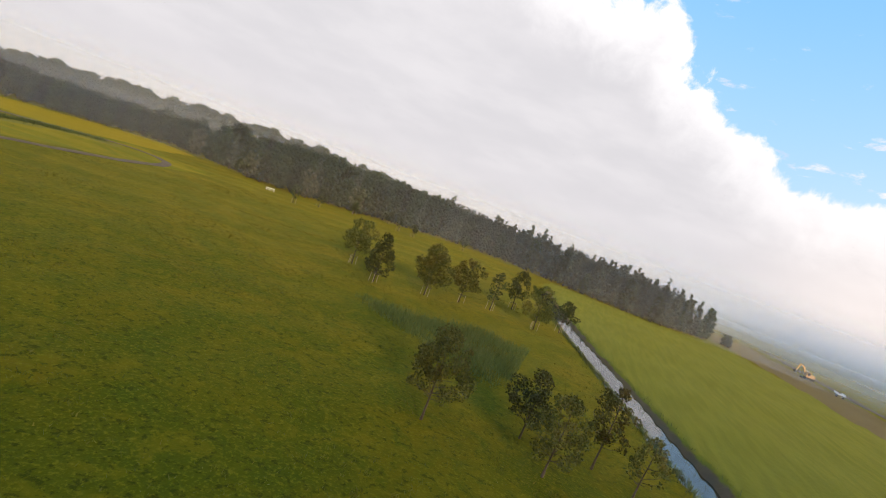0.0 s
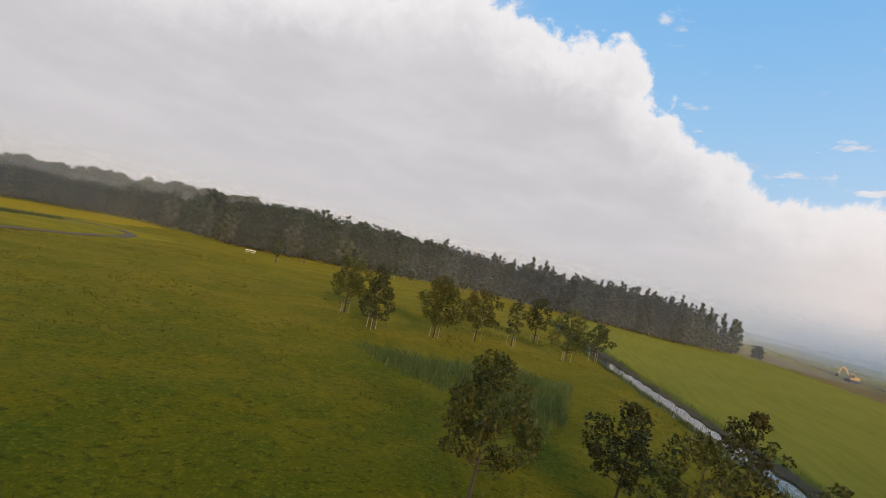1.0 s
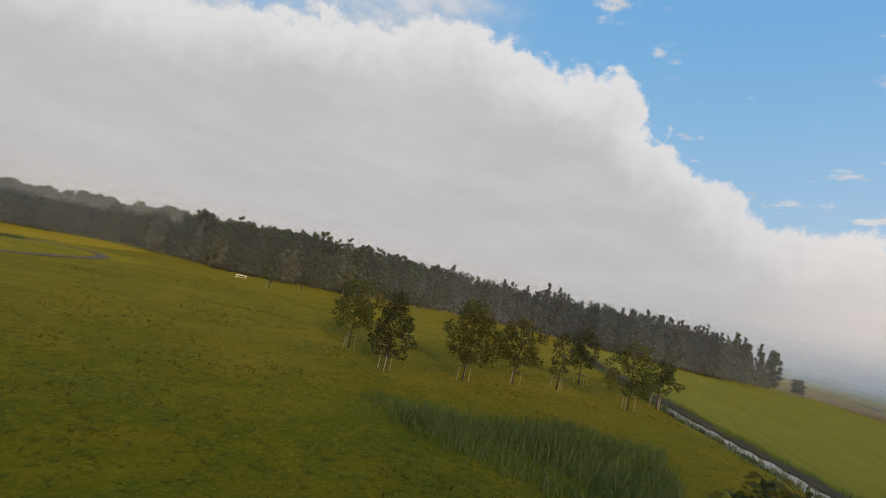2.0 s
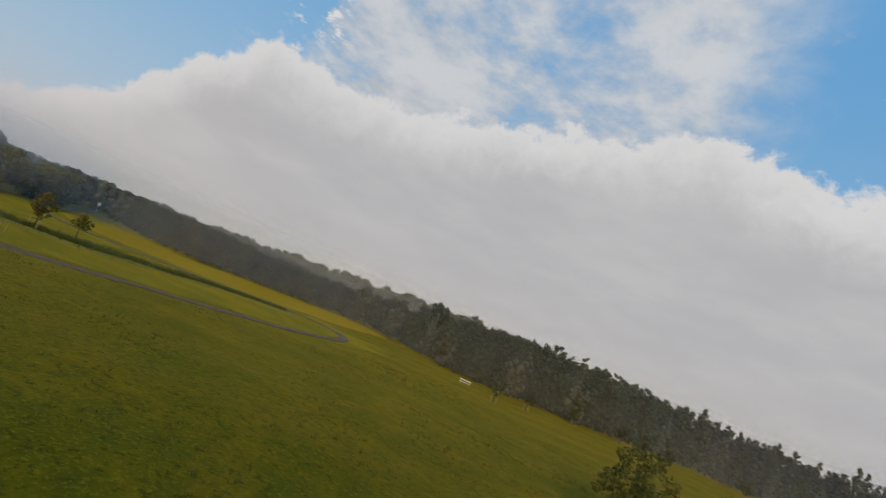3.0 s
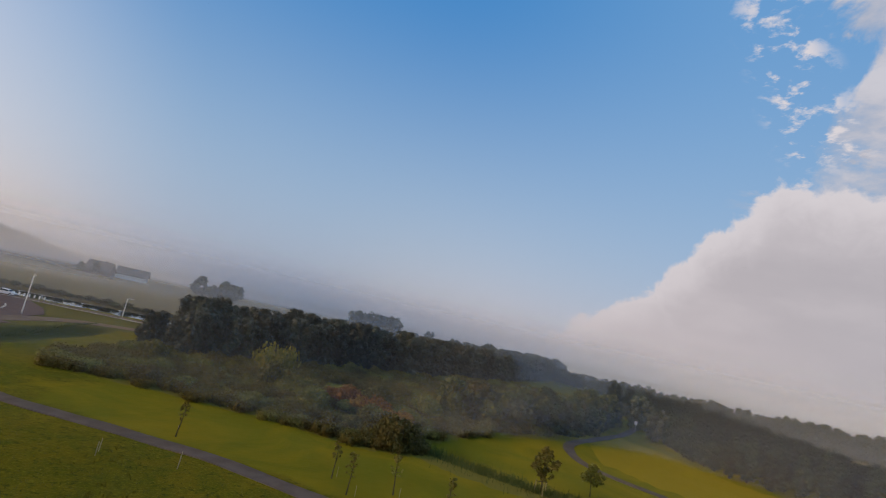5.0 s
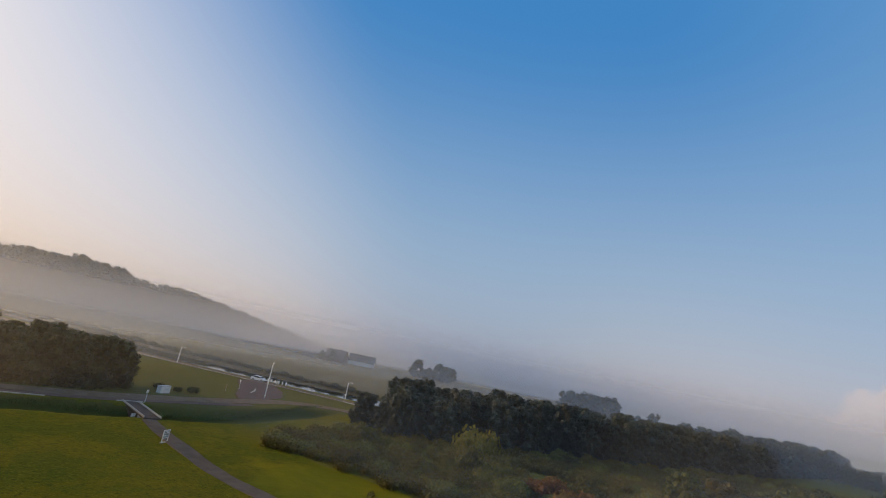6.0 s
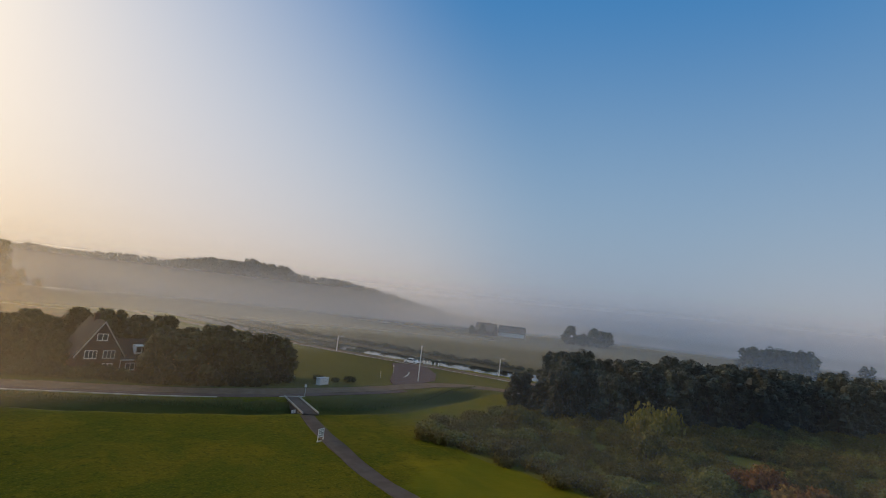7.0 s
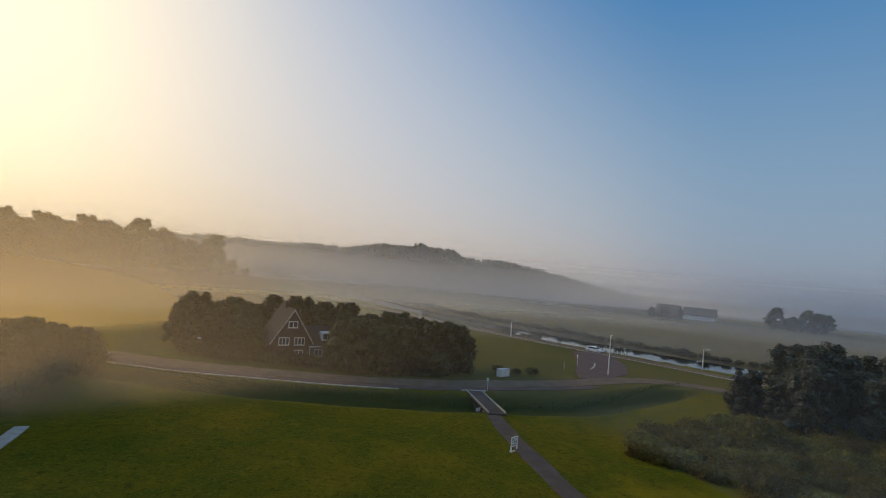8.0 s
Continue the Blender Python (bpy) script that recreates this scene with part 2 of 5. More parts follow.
def grass_material():
    k = Nodes("meadow_grass")
    p = k.where()
    n0, n1, n2 = k.noise(0.018, 3, vec=p), k.noise(0.09, 5, vec=p, distort=0.6), k.noise(0.75, 5, 0.65, vec=p)
    n3 = k.noise(4.0, 3, 0.7, vec=p)
    n4, n5 = k.noise(0.30, 5, 0.7, vec=p, distort=0.8), k.noise(1.6, 4, 0.75, vec=p)
    n6 = k.noise(0.045, 4, 0.6, vec=p, distort=1.2)
    c = k.mix(k.ramp(n1, 0.33, 0.67), (0.041, 0.056, 0.002), (0.088, 0.074, 0.002))
    c = k.mix(k.math("MULTIPLY", k.ramp(n0, 0.45, 0.62), 0.45), c, (0.098, 0.072, 0.002))
    c = k.mix(k.math("MULTIPLY", k.ramp(n6, 0.52, 0.66), 0.55), c, (0.128, 0.086, 0.004))
    c = k.mix(k.math("MULTIPLY", k.ramp(n2, 0.42, 0.70), 0.45), c, (0.036, 0.050, 0.003))
    c = k.mix(k.math("MULTIPLY", k.ramp(n4, 0.50, 0.66), 0.60), c, (0.030, 0.052, 0.003))
    c = k.mix(k.math("MULTIPLY", k.ramp(n4, 0.46, 0.36), 0.40), c, (0.128, 0.100, 0.004))
    c = k.mix(k.math("MULTIPLY", k.ramp(n3, 0.48, 0.70), 0.60), c, (0.145, 0.132, 0.008))
    c = k.mix(k.math("MULTIPLY", k.ramp(n5, 0.53, 0.64), 0.72), c, (0.016, 0.026, 0.003))
    wob = k.math("MULTIPLY", k.math("SUBTRACT", k.noise(0.25, 4, vec=p), 0.5), 0.9)

    def zone(name, c, col):
        f = k.math("MULTIPLY", k.ramp(k.math("ADD", k.attr(name), wob), 0.35, 0.65), 1.0)
        return k.mix(f, c, col)

    c = zone("bright", c, k.mix(k.ramp(n1, 0.35, 0.65), k.mix(n2, (0.096, 0.100, 0.004), (0.070, 0.084, 0.004)), (0.150, 0.118, 0.004)))
    c = zone("gold", c, k.mix(n2, (0.235, 0.155, 0.007), (0.165, 0.124, 0.007)))
    c = zone("fresh", c, k.mix(k.ramp(k.noise(0.9, 4, vec=p, stretch=(1.0, 0.10, 1.0)), 0.35, 0.65), (0.082, 0.100, 0.013), k.mix(n1, (0.090, 0.110, 0.014), (0.122, 0.126, 0.016))))
    c = zone("scrub", c, k.mix(n2, (0.085, 0.085, 0.018), (0.125, 0.112, 0.024)))
    # dull grass by junction, verge and ditch, with shade painted into the colour
    c = zone("shaded_grass", c, k.mix(n2, (0.046, 0.052, 0.014), (0.072, 0.068, 0.020)))
    c = zone("polder", c, k.mix(k.ramp(n1, 0.4, 0.6), (0.048, 0.050, 0.040), (0.066, 0.066, 0.050)))
    c = zone("earth", c, k.mix(n2, (0.060, 0.046, 0.036), (0.098, 0.076, 0.056)))
    k.set(c, 0.95, spec=0.04)
    k.bsdf.inputs["Sheen Weight"].default_value = 0.15
    k.bsdf.inputs["Sheen Roughness"].default_value = 0.45
    k.bsdf.inputs["Sheen Tint"].default_value = (0.50, 0.42, 0.06, 1)
    k.bump(k.math("ADD", k.math("MULTIPLY", n2, 0.7), k.math("MULTIPLY", n3, 0.3)), 0.6, 0.22)
    return k.mat


def surface_material(name, a, b, rough=0.9, scale=0.5):
    """Asphalt, shell grit and the like: broad stains, fine grit."""
    k = Nodes(name)
    n1, n2 = k.noise(scale, 5), k.noise(scale * 40, 2)
    c = k.mix(k.ramp(n1, 0.35, 0.65), a, b)
    c = k.mix(k.math("MULTIPLY", n2, 0.35), c, tuple(v * 0.55 for v in a))
    k.set(c, rough, spec=0.06)
    k.bump(n2, 0.3, 0.02)
    return k.mat


def water_material():
    k = Nodes("still_water")
    k.set((0.020, 0.024, 0.020), 0.07, spec=0.6)
    k.bsdf.inputs["IOR"].default_value = 1.333
    k.bump(k.noise(1.6, 3, stretch=(1, 1, 1)), 0.06, 0.05)
    return k.mat


def glass_material():
    k = Nodes("window_glass")
    k.set((0.035, 0.045, 0.055), 0.06, spec=0.7)
    return k.mat


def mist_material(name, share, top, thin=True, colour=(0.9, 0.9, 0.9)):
    """Ground mist as painted haze: a see-through sheet that scatters daylight, thinning out with height and in drifts.
    """
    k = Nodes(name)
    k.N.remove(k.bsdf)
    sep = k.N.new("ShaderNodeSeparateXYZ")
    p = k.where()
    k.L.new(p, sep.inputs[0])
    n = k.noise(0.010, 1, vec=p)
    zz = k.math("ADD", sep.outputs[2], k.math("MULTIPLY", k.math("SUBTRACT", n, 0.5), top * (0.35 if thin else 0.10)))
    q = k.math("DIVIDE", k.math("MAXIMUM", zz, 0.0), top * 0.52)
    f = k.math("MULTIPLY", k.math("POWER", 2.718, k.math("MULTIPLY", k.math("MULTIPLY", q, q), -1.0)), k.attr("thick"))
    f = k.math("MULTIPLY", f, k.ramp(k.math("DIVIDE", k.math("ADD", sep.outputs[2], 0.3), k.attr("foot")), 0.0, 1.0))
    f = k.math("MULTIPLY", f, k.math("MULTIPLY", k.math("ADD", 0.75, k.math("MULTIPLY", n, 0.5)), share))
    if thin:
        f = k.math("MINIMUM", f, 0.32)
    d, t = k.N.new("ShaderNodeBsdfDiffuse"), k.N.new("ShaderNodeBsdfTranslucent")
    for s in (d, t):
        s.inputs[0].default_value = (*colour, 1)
    # share of through-light is set per bearing, to imitate glow before the sun
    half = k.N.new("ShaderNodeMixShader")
    k.L.new(k.attr("sunward_glow"), half.inputs[0])
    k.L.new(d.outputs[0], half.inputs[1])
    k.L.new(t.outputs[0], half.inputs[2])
    clear = k.N.new("ShaderNodeBsdfTransparent")
    mx = k.N.new("ShaderNodeMixShader")
    k.L.new(f, mx.inputs[0])
    k.L.new(clear.outputs[0], mx.inputs[1])
    k.L.new(half.outputs[0], mx.inputs[2])
    k.L.new(mx.outputs[0], k.out.inputs[0])
    return k.mat


GRASS = grass_material()
PATH_GRIT = surface_material("path_asphalt", (0.112, 0.084, 0.068), (0.146, 0.110, 0.090))
WORK_EARTH = surface_material("work_road_earth", (0.090, 0.066, 0.048), (0.130, 0.098, 0.072))
ROAD_ASPHALT = surface_material("road_asphalt", (0.170, 0.116, 0.078), (0.215, 0.152, 0.104))
RED_ASPHALT = surface_material("red_asphalt", (0.135, 0.088, 0.074), (0.165, 0.112, 0.094))
CONCRETE = surface_material("concrete", (0.36, 0.34, 0.31), (0.46, 0.44, 0.40), 0.85, 0.8)
LINE_PAINT = surface_material("line_paint", (0.40, 0.36, 0.30), (0.58, 0.54, 0.47), 0.7, 1.0)
WATER = water_material()
GLASS = glass_material()
LEAF_YOUNG = leaf_material("leaves_young_tree", (0.030, 0.038, 0.009), (0.098, 0.102, 0.021), (0.140, 0.096, 0.020), 0.55)
LEAF_DARK = leaf_material("leaves_dark", (0.024, 0.033, 0.012), (0.068, 0.078, 0.024), (0.095, 0.080, 0.022), 0.35)
LEAF_WOOD = leaf_material("leaves_wood", (0.018, 0.026, 0.013), (0.047, 0.060, 0.026), (0.074, 0.080, 0.036), 0.5)
LEAF_PINE = leaf_material("pine_needles", (0.026, 0.034, 0.025), (0.066, 0.074, 0.050), (0.060, 0.050, 0.030), 0.3, 0.15)
LEAF_WILLOW = leaf_material("leaves_willow", (0.046, 0.054, 0.032), (0.104, 0.112, 0.066), (0.130, 0.130, 0.086), 0.4)
LEAF_RUST = leaf_material("leaves_rust", (0.150, 0.080, 0.022), (0.265, 0.138, 0.036), (0.270, 0.165, 0.050), 0.5, 0.45)
LEAF_SCRUB = leaf_material("leaves_scrub", (0.105, 0.100, 0.022), (0.205, 0.182, 0.042), (0.215, 0.160, 0.046), 0.5, 0.45)
LEAF_BUSH = leaf_material("leaves_bush", (0.094, 0.096, 0.028), (0.190, 0.178, 0.050), (0.200, 0.160, 0.056), 0.5, 0.45)
LEAF_REED = leaf_material("reed_blades", (0.048, 0.070, 0.020), (0.105, 0.125, 0.036), (0.120, 0.110, 0.040), 0.4)
LEAF_GRASS = leaf_material("grass_blades", (0.050, 0.060, 0.004), (0.125, 0.118, 0.008), (0.190, 0.150, 0.016), 0.7)
BARK = plain("bark", (0.060, 0.048, 0.036), 0.9, wear=0.5, scale=2.0, bump=0.02)
STAKE_WOOD = plain("stake_wood", (0.30, 0.25, 0.18), 0.8, wear=0.3)
WHITE_PAINT = plain("white_paint", (0.80, 0.79, 0.76), 0.5, wear=0.15)
GREY_METAL = plain("galvanised_steel", (0.55, 0.56, 0.57), 0.45, 0.7, wear=0.15)
DARK_METAL = plain("dark_metal", (0.05, 0.05, 0.055), 0.5, 0.4)
RUBBER = plain("rubber", (0.025, 0.025, 0.026), 0.85)
YELLOW_PAINT = plain("machine_yellow", (0.44, 0.27, 0.09), 0.45, wear=0.35)
BRICK = plain("house_brick", (0.085, 0.048, 0.036), 0.9, wear=0.3, scale=1.2)
ROOF_TILE = plain("roof_tiles", (0.028, 0.026, 0.027), 0.95, wear=0.3, scale=1.5)
THATCH = plain("barn_roof", (0.13, 0.115, 0.10), 0.9, wear=0.3, scale=0.8)
CAR_WHITE = plain("car_white", (0.78, 0.78, 0.78), 0.25, wear=0.05)
CAR_DARK = plain("car_dark", (0.06, 0.065, 0.075), 0.25, wear=0.05)
LAMP_GLASS = plain("lamp_glass", (0.75, 0.72, 0.62), 0.2, wear=0.05)
RED_PLASTIC = plain("red_lens", (0.45, 0.03, 0.02), 0.3, wear=0.05)
PRINT = plain("board_print", (0.30, 0.33, 0.28), 0.6, wear=0.2, scale=6)


# ---- geometry helpers ----
def quad_mesh(name, q, material):
    """A mesh of loose quads from an array of n x 4 x 3."""
    n = len(q)
    me = bpy.data.meshes.new(name)
    me.vertices.add(4 * n)
    me.vertices.foreach_set("co", np.ascontiguousarray(q, dtype=np.float32).ravel())
    me.loops.add(4 * n)
    me.loops.foreach_set("vertex_index", np.arange(4 * n, dtype=np.int32))
    me.polygons.add(n)
    me.polygons.foreach_set("loop_start", np.arange(0, 4 * n, 4, dtype=np.int32))
    me.update(calc_edges=True)
    me.materials.append(material)
    return me


class Build:
    """Collects boxes, tubes and slabs into one mesh."""

    def __init__(self):
        self.v, self.f = [], []

    def add(self, verts, faces):
        n = len(self.v)
        self.v += [tuple(p) for p in verts]
        self.f += [tuple(i + n for i in f) for f in faces]
        return self

    def tube(self, points, radii, sides=7):
        """A tapered tube along points."""
        pts = [Vector(p) for p in points]
        rings = []
        for i, p in enumerate(pts):
            d = (pts[min(i + 1, len(pts) - 1)] - pts[max(i - 1, 0)]).normalized()
            a = d.orthogonal().normalized()
            b = d.cross(a)
            rings.append([p + (a * math.cos(2 * math.pi * s / sides) + b * math.sin(2 * math.pi * s / sides)) * radii[i] for s in range(sides)])
        faces = []
        for i in range(len(rings) - 1):
            for s in range(sides):
                t = (s + 1) % sides
                faces.append((i * sides + s, i * sides + t, (i + 1) * sides + t, (i + 1) * sides + s))
        faces.append(tuple(range(sides))[::-1])
        faces.append(tuple(range((len(rings) - 1) * sides, len(rings) * sides)))
        return self.add([p for r in rings for p in r], faces)

    def box(self, c, size, m=None, bevel=0.0):
        """A box round c with chamfered upright edges and top."""
        x, y, z = (s / 2 for s in size)
        b = min(bevel, x * 0.9, y * 0.9, z * 0.9)

        def ring(px, py, pz, e):
            if e <= 0:
                return [(-px, -py, pz), (px, -py, pz), (px, py, pz), (-px, py, pz)]
            return [(-px + e, -py, pz), (px - e, -py, pz), (px, -py + e, pz), (px, py - e, pz), (px - e, py, pz), (-px + e, py, pz), (-px, py - e, pz), (-px, -py + e, pz)]
        rs = [ring(x, y, -z, 0), ring(x, y, z, 0)] if b <= 0 else [ring(x - b, y - b, -z, b), ring(x, y, -z + b, b), ring(x, y, z - b, b), ring(x - b, y - b, z, b)]
        k = len(rs[0])
        vs = [Vector(p) for r in rs for p in r]
        fs = [tuple(range(k))[::-1], tuple(range((len(rs) - 1) * k, len(rs) * k))]
        for i in range(len(rs) - 1):
            for s in range(k):
                t = (s + 1) % k
                fs.append((i * k + s, i * k + t, (i + 1) * k + t, (i + 1) * k + s))
        m = m or Matrix()
        return self.add([(Matrix.Translation(c) @ m) @ v for v in vs], fs)

    def prism(self, outline, y0, y1):
        """An outline in x and z, drawn out from y0 to y1."""
        n = len(outline)
        vs = [(x, y0, z) for x, z in outline] + [(x, y1, z) for x, z in outline]
        fs = [tuple(range(n)), tuple(range(n, 2 * n))[::-1]]
        fs += [(i, i + n, (i + 1) % n + n, (i + 1) % n) for i in range(n)]
        return self.add(vs, fs)

    def mesh(self, name, material, smooth=False):
        me = bpy.data.meshes.new(name)
        me.from_pydata(self.v, [], self.f)
        bm = bmesh.new()
        bm.from_mesh(me)
        bmesh.ops.recalc_face_normals(bm, faces=bm.faces)
        bm.to_mesh(me)
        bm.free()
        if smooth:
            me.polygons.foreach_set("use_smooth", [True] * len(me.polygons))
        me.materials.append(material)
        return me


def part(name, shape, material, parent, label="", smooth=False, place=None):
    """One mesh object under a thing or a part."""
    me = shape.mesh(name, material, smooth) if isinstance(shape, Build) else shape
    ob = new(name, me)
    ob.parent = parent
    if place is not None:
        ob.matrix_basis = place
    if label:
        ob["label"] = label
    return ob


def thing(name, label, category, x=0, y=0, z=0, rz=0, group="", kind=""):
    ob = new(name)
    ob.empty_display_size = 0.3
    ob.matrix_basis = pose(x, y, z, 0, 0, rz)
    return tagged(ob, label, category, group, kind)


def curve_points(points, step):
    """A smooth line (Catmull-Rom) through points, evenly stepped."""
    p = np.array(points, float)
    p = np.vstack([2 * p[0] - p[1], p, 2 * p[-1] - p[-2]])
    out = []
    for i in range(1, len(p) - 2):
        n = max(1, int(np.linalg.norm(p[i + 1] - p[i]) / step))
        for s in range(n):
            t = s / n
            out.append(0.5 * (2 * p[i] + (p[i + 1] - p[i - 1]) * t + (2 * p[i - 1] - 5 * p[i] + 4 * p[i + 1] - p[i + 2]) * t * t + (3 * p[i] - p[i - 1] - 3 * p[i + 1] + p[i + 2]) * t ** 3))
    out.append(p[-2])
    return np.array(out)


def line_distance(X, Y, line):
    """Distance from points to a line of short pieces."""
    best = np.full(X.shape, 1e9)
    for a, b in zip(line[:-1], line[1:]):
        d = b - a
        t = np.clip(((X - a[0]) * d[0] + (Y - a[1]) * d[1]) / (d @ d + 1e-9), 0, 1)
        best = np.minimum(best, np.hypot(X - a[0] - t * d[0], Y - a[1] - t * d[1]))
    return best


def inside(X, Y, poly):
    c = np.zeros(X.shape, bool)
    n = len(poly)
    for i in range(n):
        (x0, y0), (x1, y1) = poly[i], poly[i - 1]
        if y0 == y1:
            continue
        hit = ((y0 > Y) != (y1 > Y)) & (X < (x1 - x0) * (Y - y0) / (y1 - y0) + x0)
        c ^= hit
    return c


# ---- plan of the place, in metres ----
FIELD_DITCH = curve_points([(50, -20), (46, 10), (41.5, 30), (37.5, 48), (33.8, 62), (29.8, 78), (26.6, 91), (22, 108), (17.5, 128), (13.4, 150), (10, 172)], 4)
ROAD_DITCH = curve_points([(30, -84), (0, -70), (-15, -61), (-30, -52), (-45, -42.8), (-60, -36.2), (-75, -31), (-82, -30), (-93, -27.5), (-107, -30.2), (-121, -35), (-130, -37)], 4)
CANAL = curve_points([(-60, -434), (-84, -351), (-99, -288), (-107, -256), (-119, -185), (-128, -140), (-135.5, -119), (-143.5, -97), (-151, -81), (-157.5, -66), (-165, -53), (-180, -28), (-200, 5)], 8)
PATH_A = curve_points([(-82.2, -38.5), (-80.8, -31), (-78.2, -22), (-76.4, -14.5), (-75.0, -7), (-73.9, 0), (-73.6, 10), (-74.0, 18), (-74.2, 26), (-73.5, 33), (-72.9, 40), (-72.4, 47), (-71.7, 55), (-71.3, 64), (-71.8, 74), (-72.5, 83), (-74.0, 91), (-75.8, 98), (-78.7, 104.8), (-83.4, 110.2)], 2)
PATH_B = curve_points([(-83.4, 110.2), (-88.6, 112), (-93.8, 110), (-97.9, 104.6), (-102, 97.4), (-106, 88), (-109.4, 80), (-113, 73), (-118.5, 67.3), (-126, 64.6), (-135, 65), (-146, 69.5), (-158, 75), (-174, 82.5), (-196, 90)], 2)
ROAD = curve_points([(40, -112), (14, -92), (-8, -75.5), (-28.6, -61.2), (-39.4, -54.2), (-50.7, -49.1), (-62.5, -44.3), (-71, -41.8), (-78.8, -40.4), (-90, -39.8), (-101, -39.6), (-110, -40.6), (-118, -41.6), (-126, -40), (-134, -33), (-142, -22), (-155, -5)], 3)
CANAL_ROAD = curve_points([(-85, -232), (-105, -165), (-116, -130), (-124, -106), (-132, -86), (-138, -73), (-144, -58), (-151, -42), (-166, -15)], 4)
WOOD_EDGE = [(-262, 90), (-225, 93), (-185, 92), (-152, 93), (-142, 106), (-139, 120), (-137, 135), (-130, 149), (-119, 157), (-106, 155), (-92, 152), (-80, 158), (-66, 172), (-55, 195), (-40, 220), (-20, 225), (0, 219), (22, 211), (45, 211), (60, 216), (70, 226)]
SCRUB = [(-122, -17), (-105, -16), (-94, -14), (-88, -10), (-89.5, 0), (-91, 12), (-92.5, 22), (-92, 30), (-92.5, 37), (-95, 42), (-105, 42.5), (-124, 50), (-134, 57.5), (-147, 66), (-158, 72), (-185, 82), (-220, 88), (-300, 84), (-300, 40), (-200, 4), (-165, -8), (-135, -16)]
REEDBED = [(-6.5, 66), (-1.5, 70), (4, 73), (12, 81), (19.5, 77), (21, 68), (20, 61), (16, 54), (10, 56), (4, 58.5), (-2.5, 61.5)]
GOLD = [(-165, 80), (-150, 90), (-140, 100), (-137, 120), (-134, 140), (-124, 150), (-112, 150), (-104, 126), (-103, 105), (-110, 90), (-116, 78), (-126, 69), (-140, 70)]
FRESH = [(38, 48), (34, 62), (30, 78), (22, 108), (14, 150), (8, 185), (10, 208), (62, 212), (74, 232), (88, 175), (94, 110), (96, 60), (94, 20), (44, 20)]
ROUGH_STRIP = curve_points([(-99.4, 41.2), (-95.7, 49.6), (-94, 58), (-93.8, 66), (-95.5, 76), (-97.2, 86), (-97, 95), (-94, 102.4)], 4)
VERGE = [(-84, -28.5), (-94, -26.5), (-108, -28.5), (-122, -33), (-128, -38), (-112, -39), (-84, -37)]
EARTH = [(74, 300), (76, 240), (82, 215), (87, 183), (89.5, 152), (94, 120), (98, 80), (99, 60), (118, 60), (116, 110), (113, 160), (110, 215), (106, 290)]


def ground_height(X, Y):
    X, Y = np.asarray(X, float), np.asarray(Y, float)
    h = 0.16 * np.sin(X * 0.071 + 1.3) * np.cos(Y * 0.059) + 0.09 * np.sin(X * 0.19 + Y * 0.13) + 0.05 * np.sin(X * 0.43 - Y * 0.37)
    h = h * np.clip((420 - np.hypot(X + 40, Y - 40)) / 120, 0, 1)
    for line, half, bank, depth in ((FIELD_DITCH, 1.55, 1.3, 1.05), (ROAD_DITCH, 1.2, 3.6, 1.35), (CANAL, 6.2, 2.2, 1.2)):
        d = line_distance(X, Y, line)
        s = np.clip((d - half) / bank, 0, 1)
        s = s * s * (3 - 2 * s)
        h = h * s - depth * (1 - s)
    for line, half in ((ROAD, 4.8), (CANAL_ROAD, 3.6)):
        d = line_distance(X, Y, line)
        s = np.clip((d - half) / 3.0, 0, 1)
        h = h * s + 0.25 * (1 - s)
    # low swell under the scrub, and a low ridge far to the south
    h = h + 1.1 * np.exp(-(((X + 128) / 30) ** 2 + ((Y - 17) / 18) ** 2))
    return h


def gz(x, y):
    return float(ground_height(np.array([x]), np.array([y]))[0])


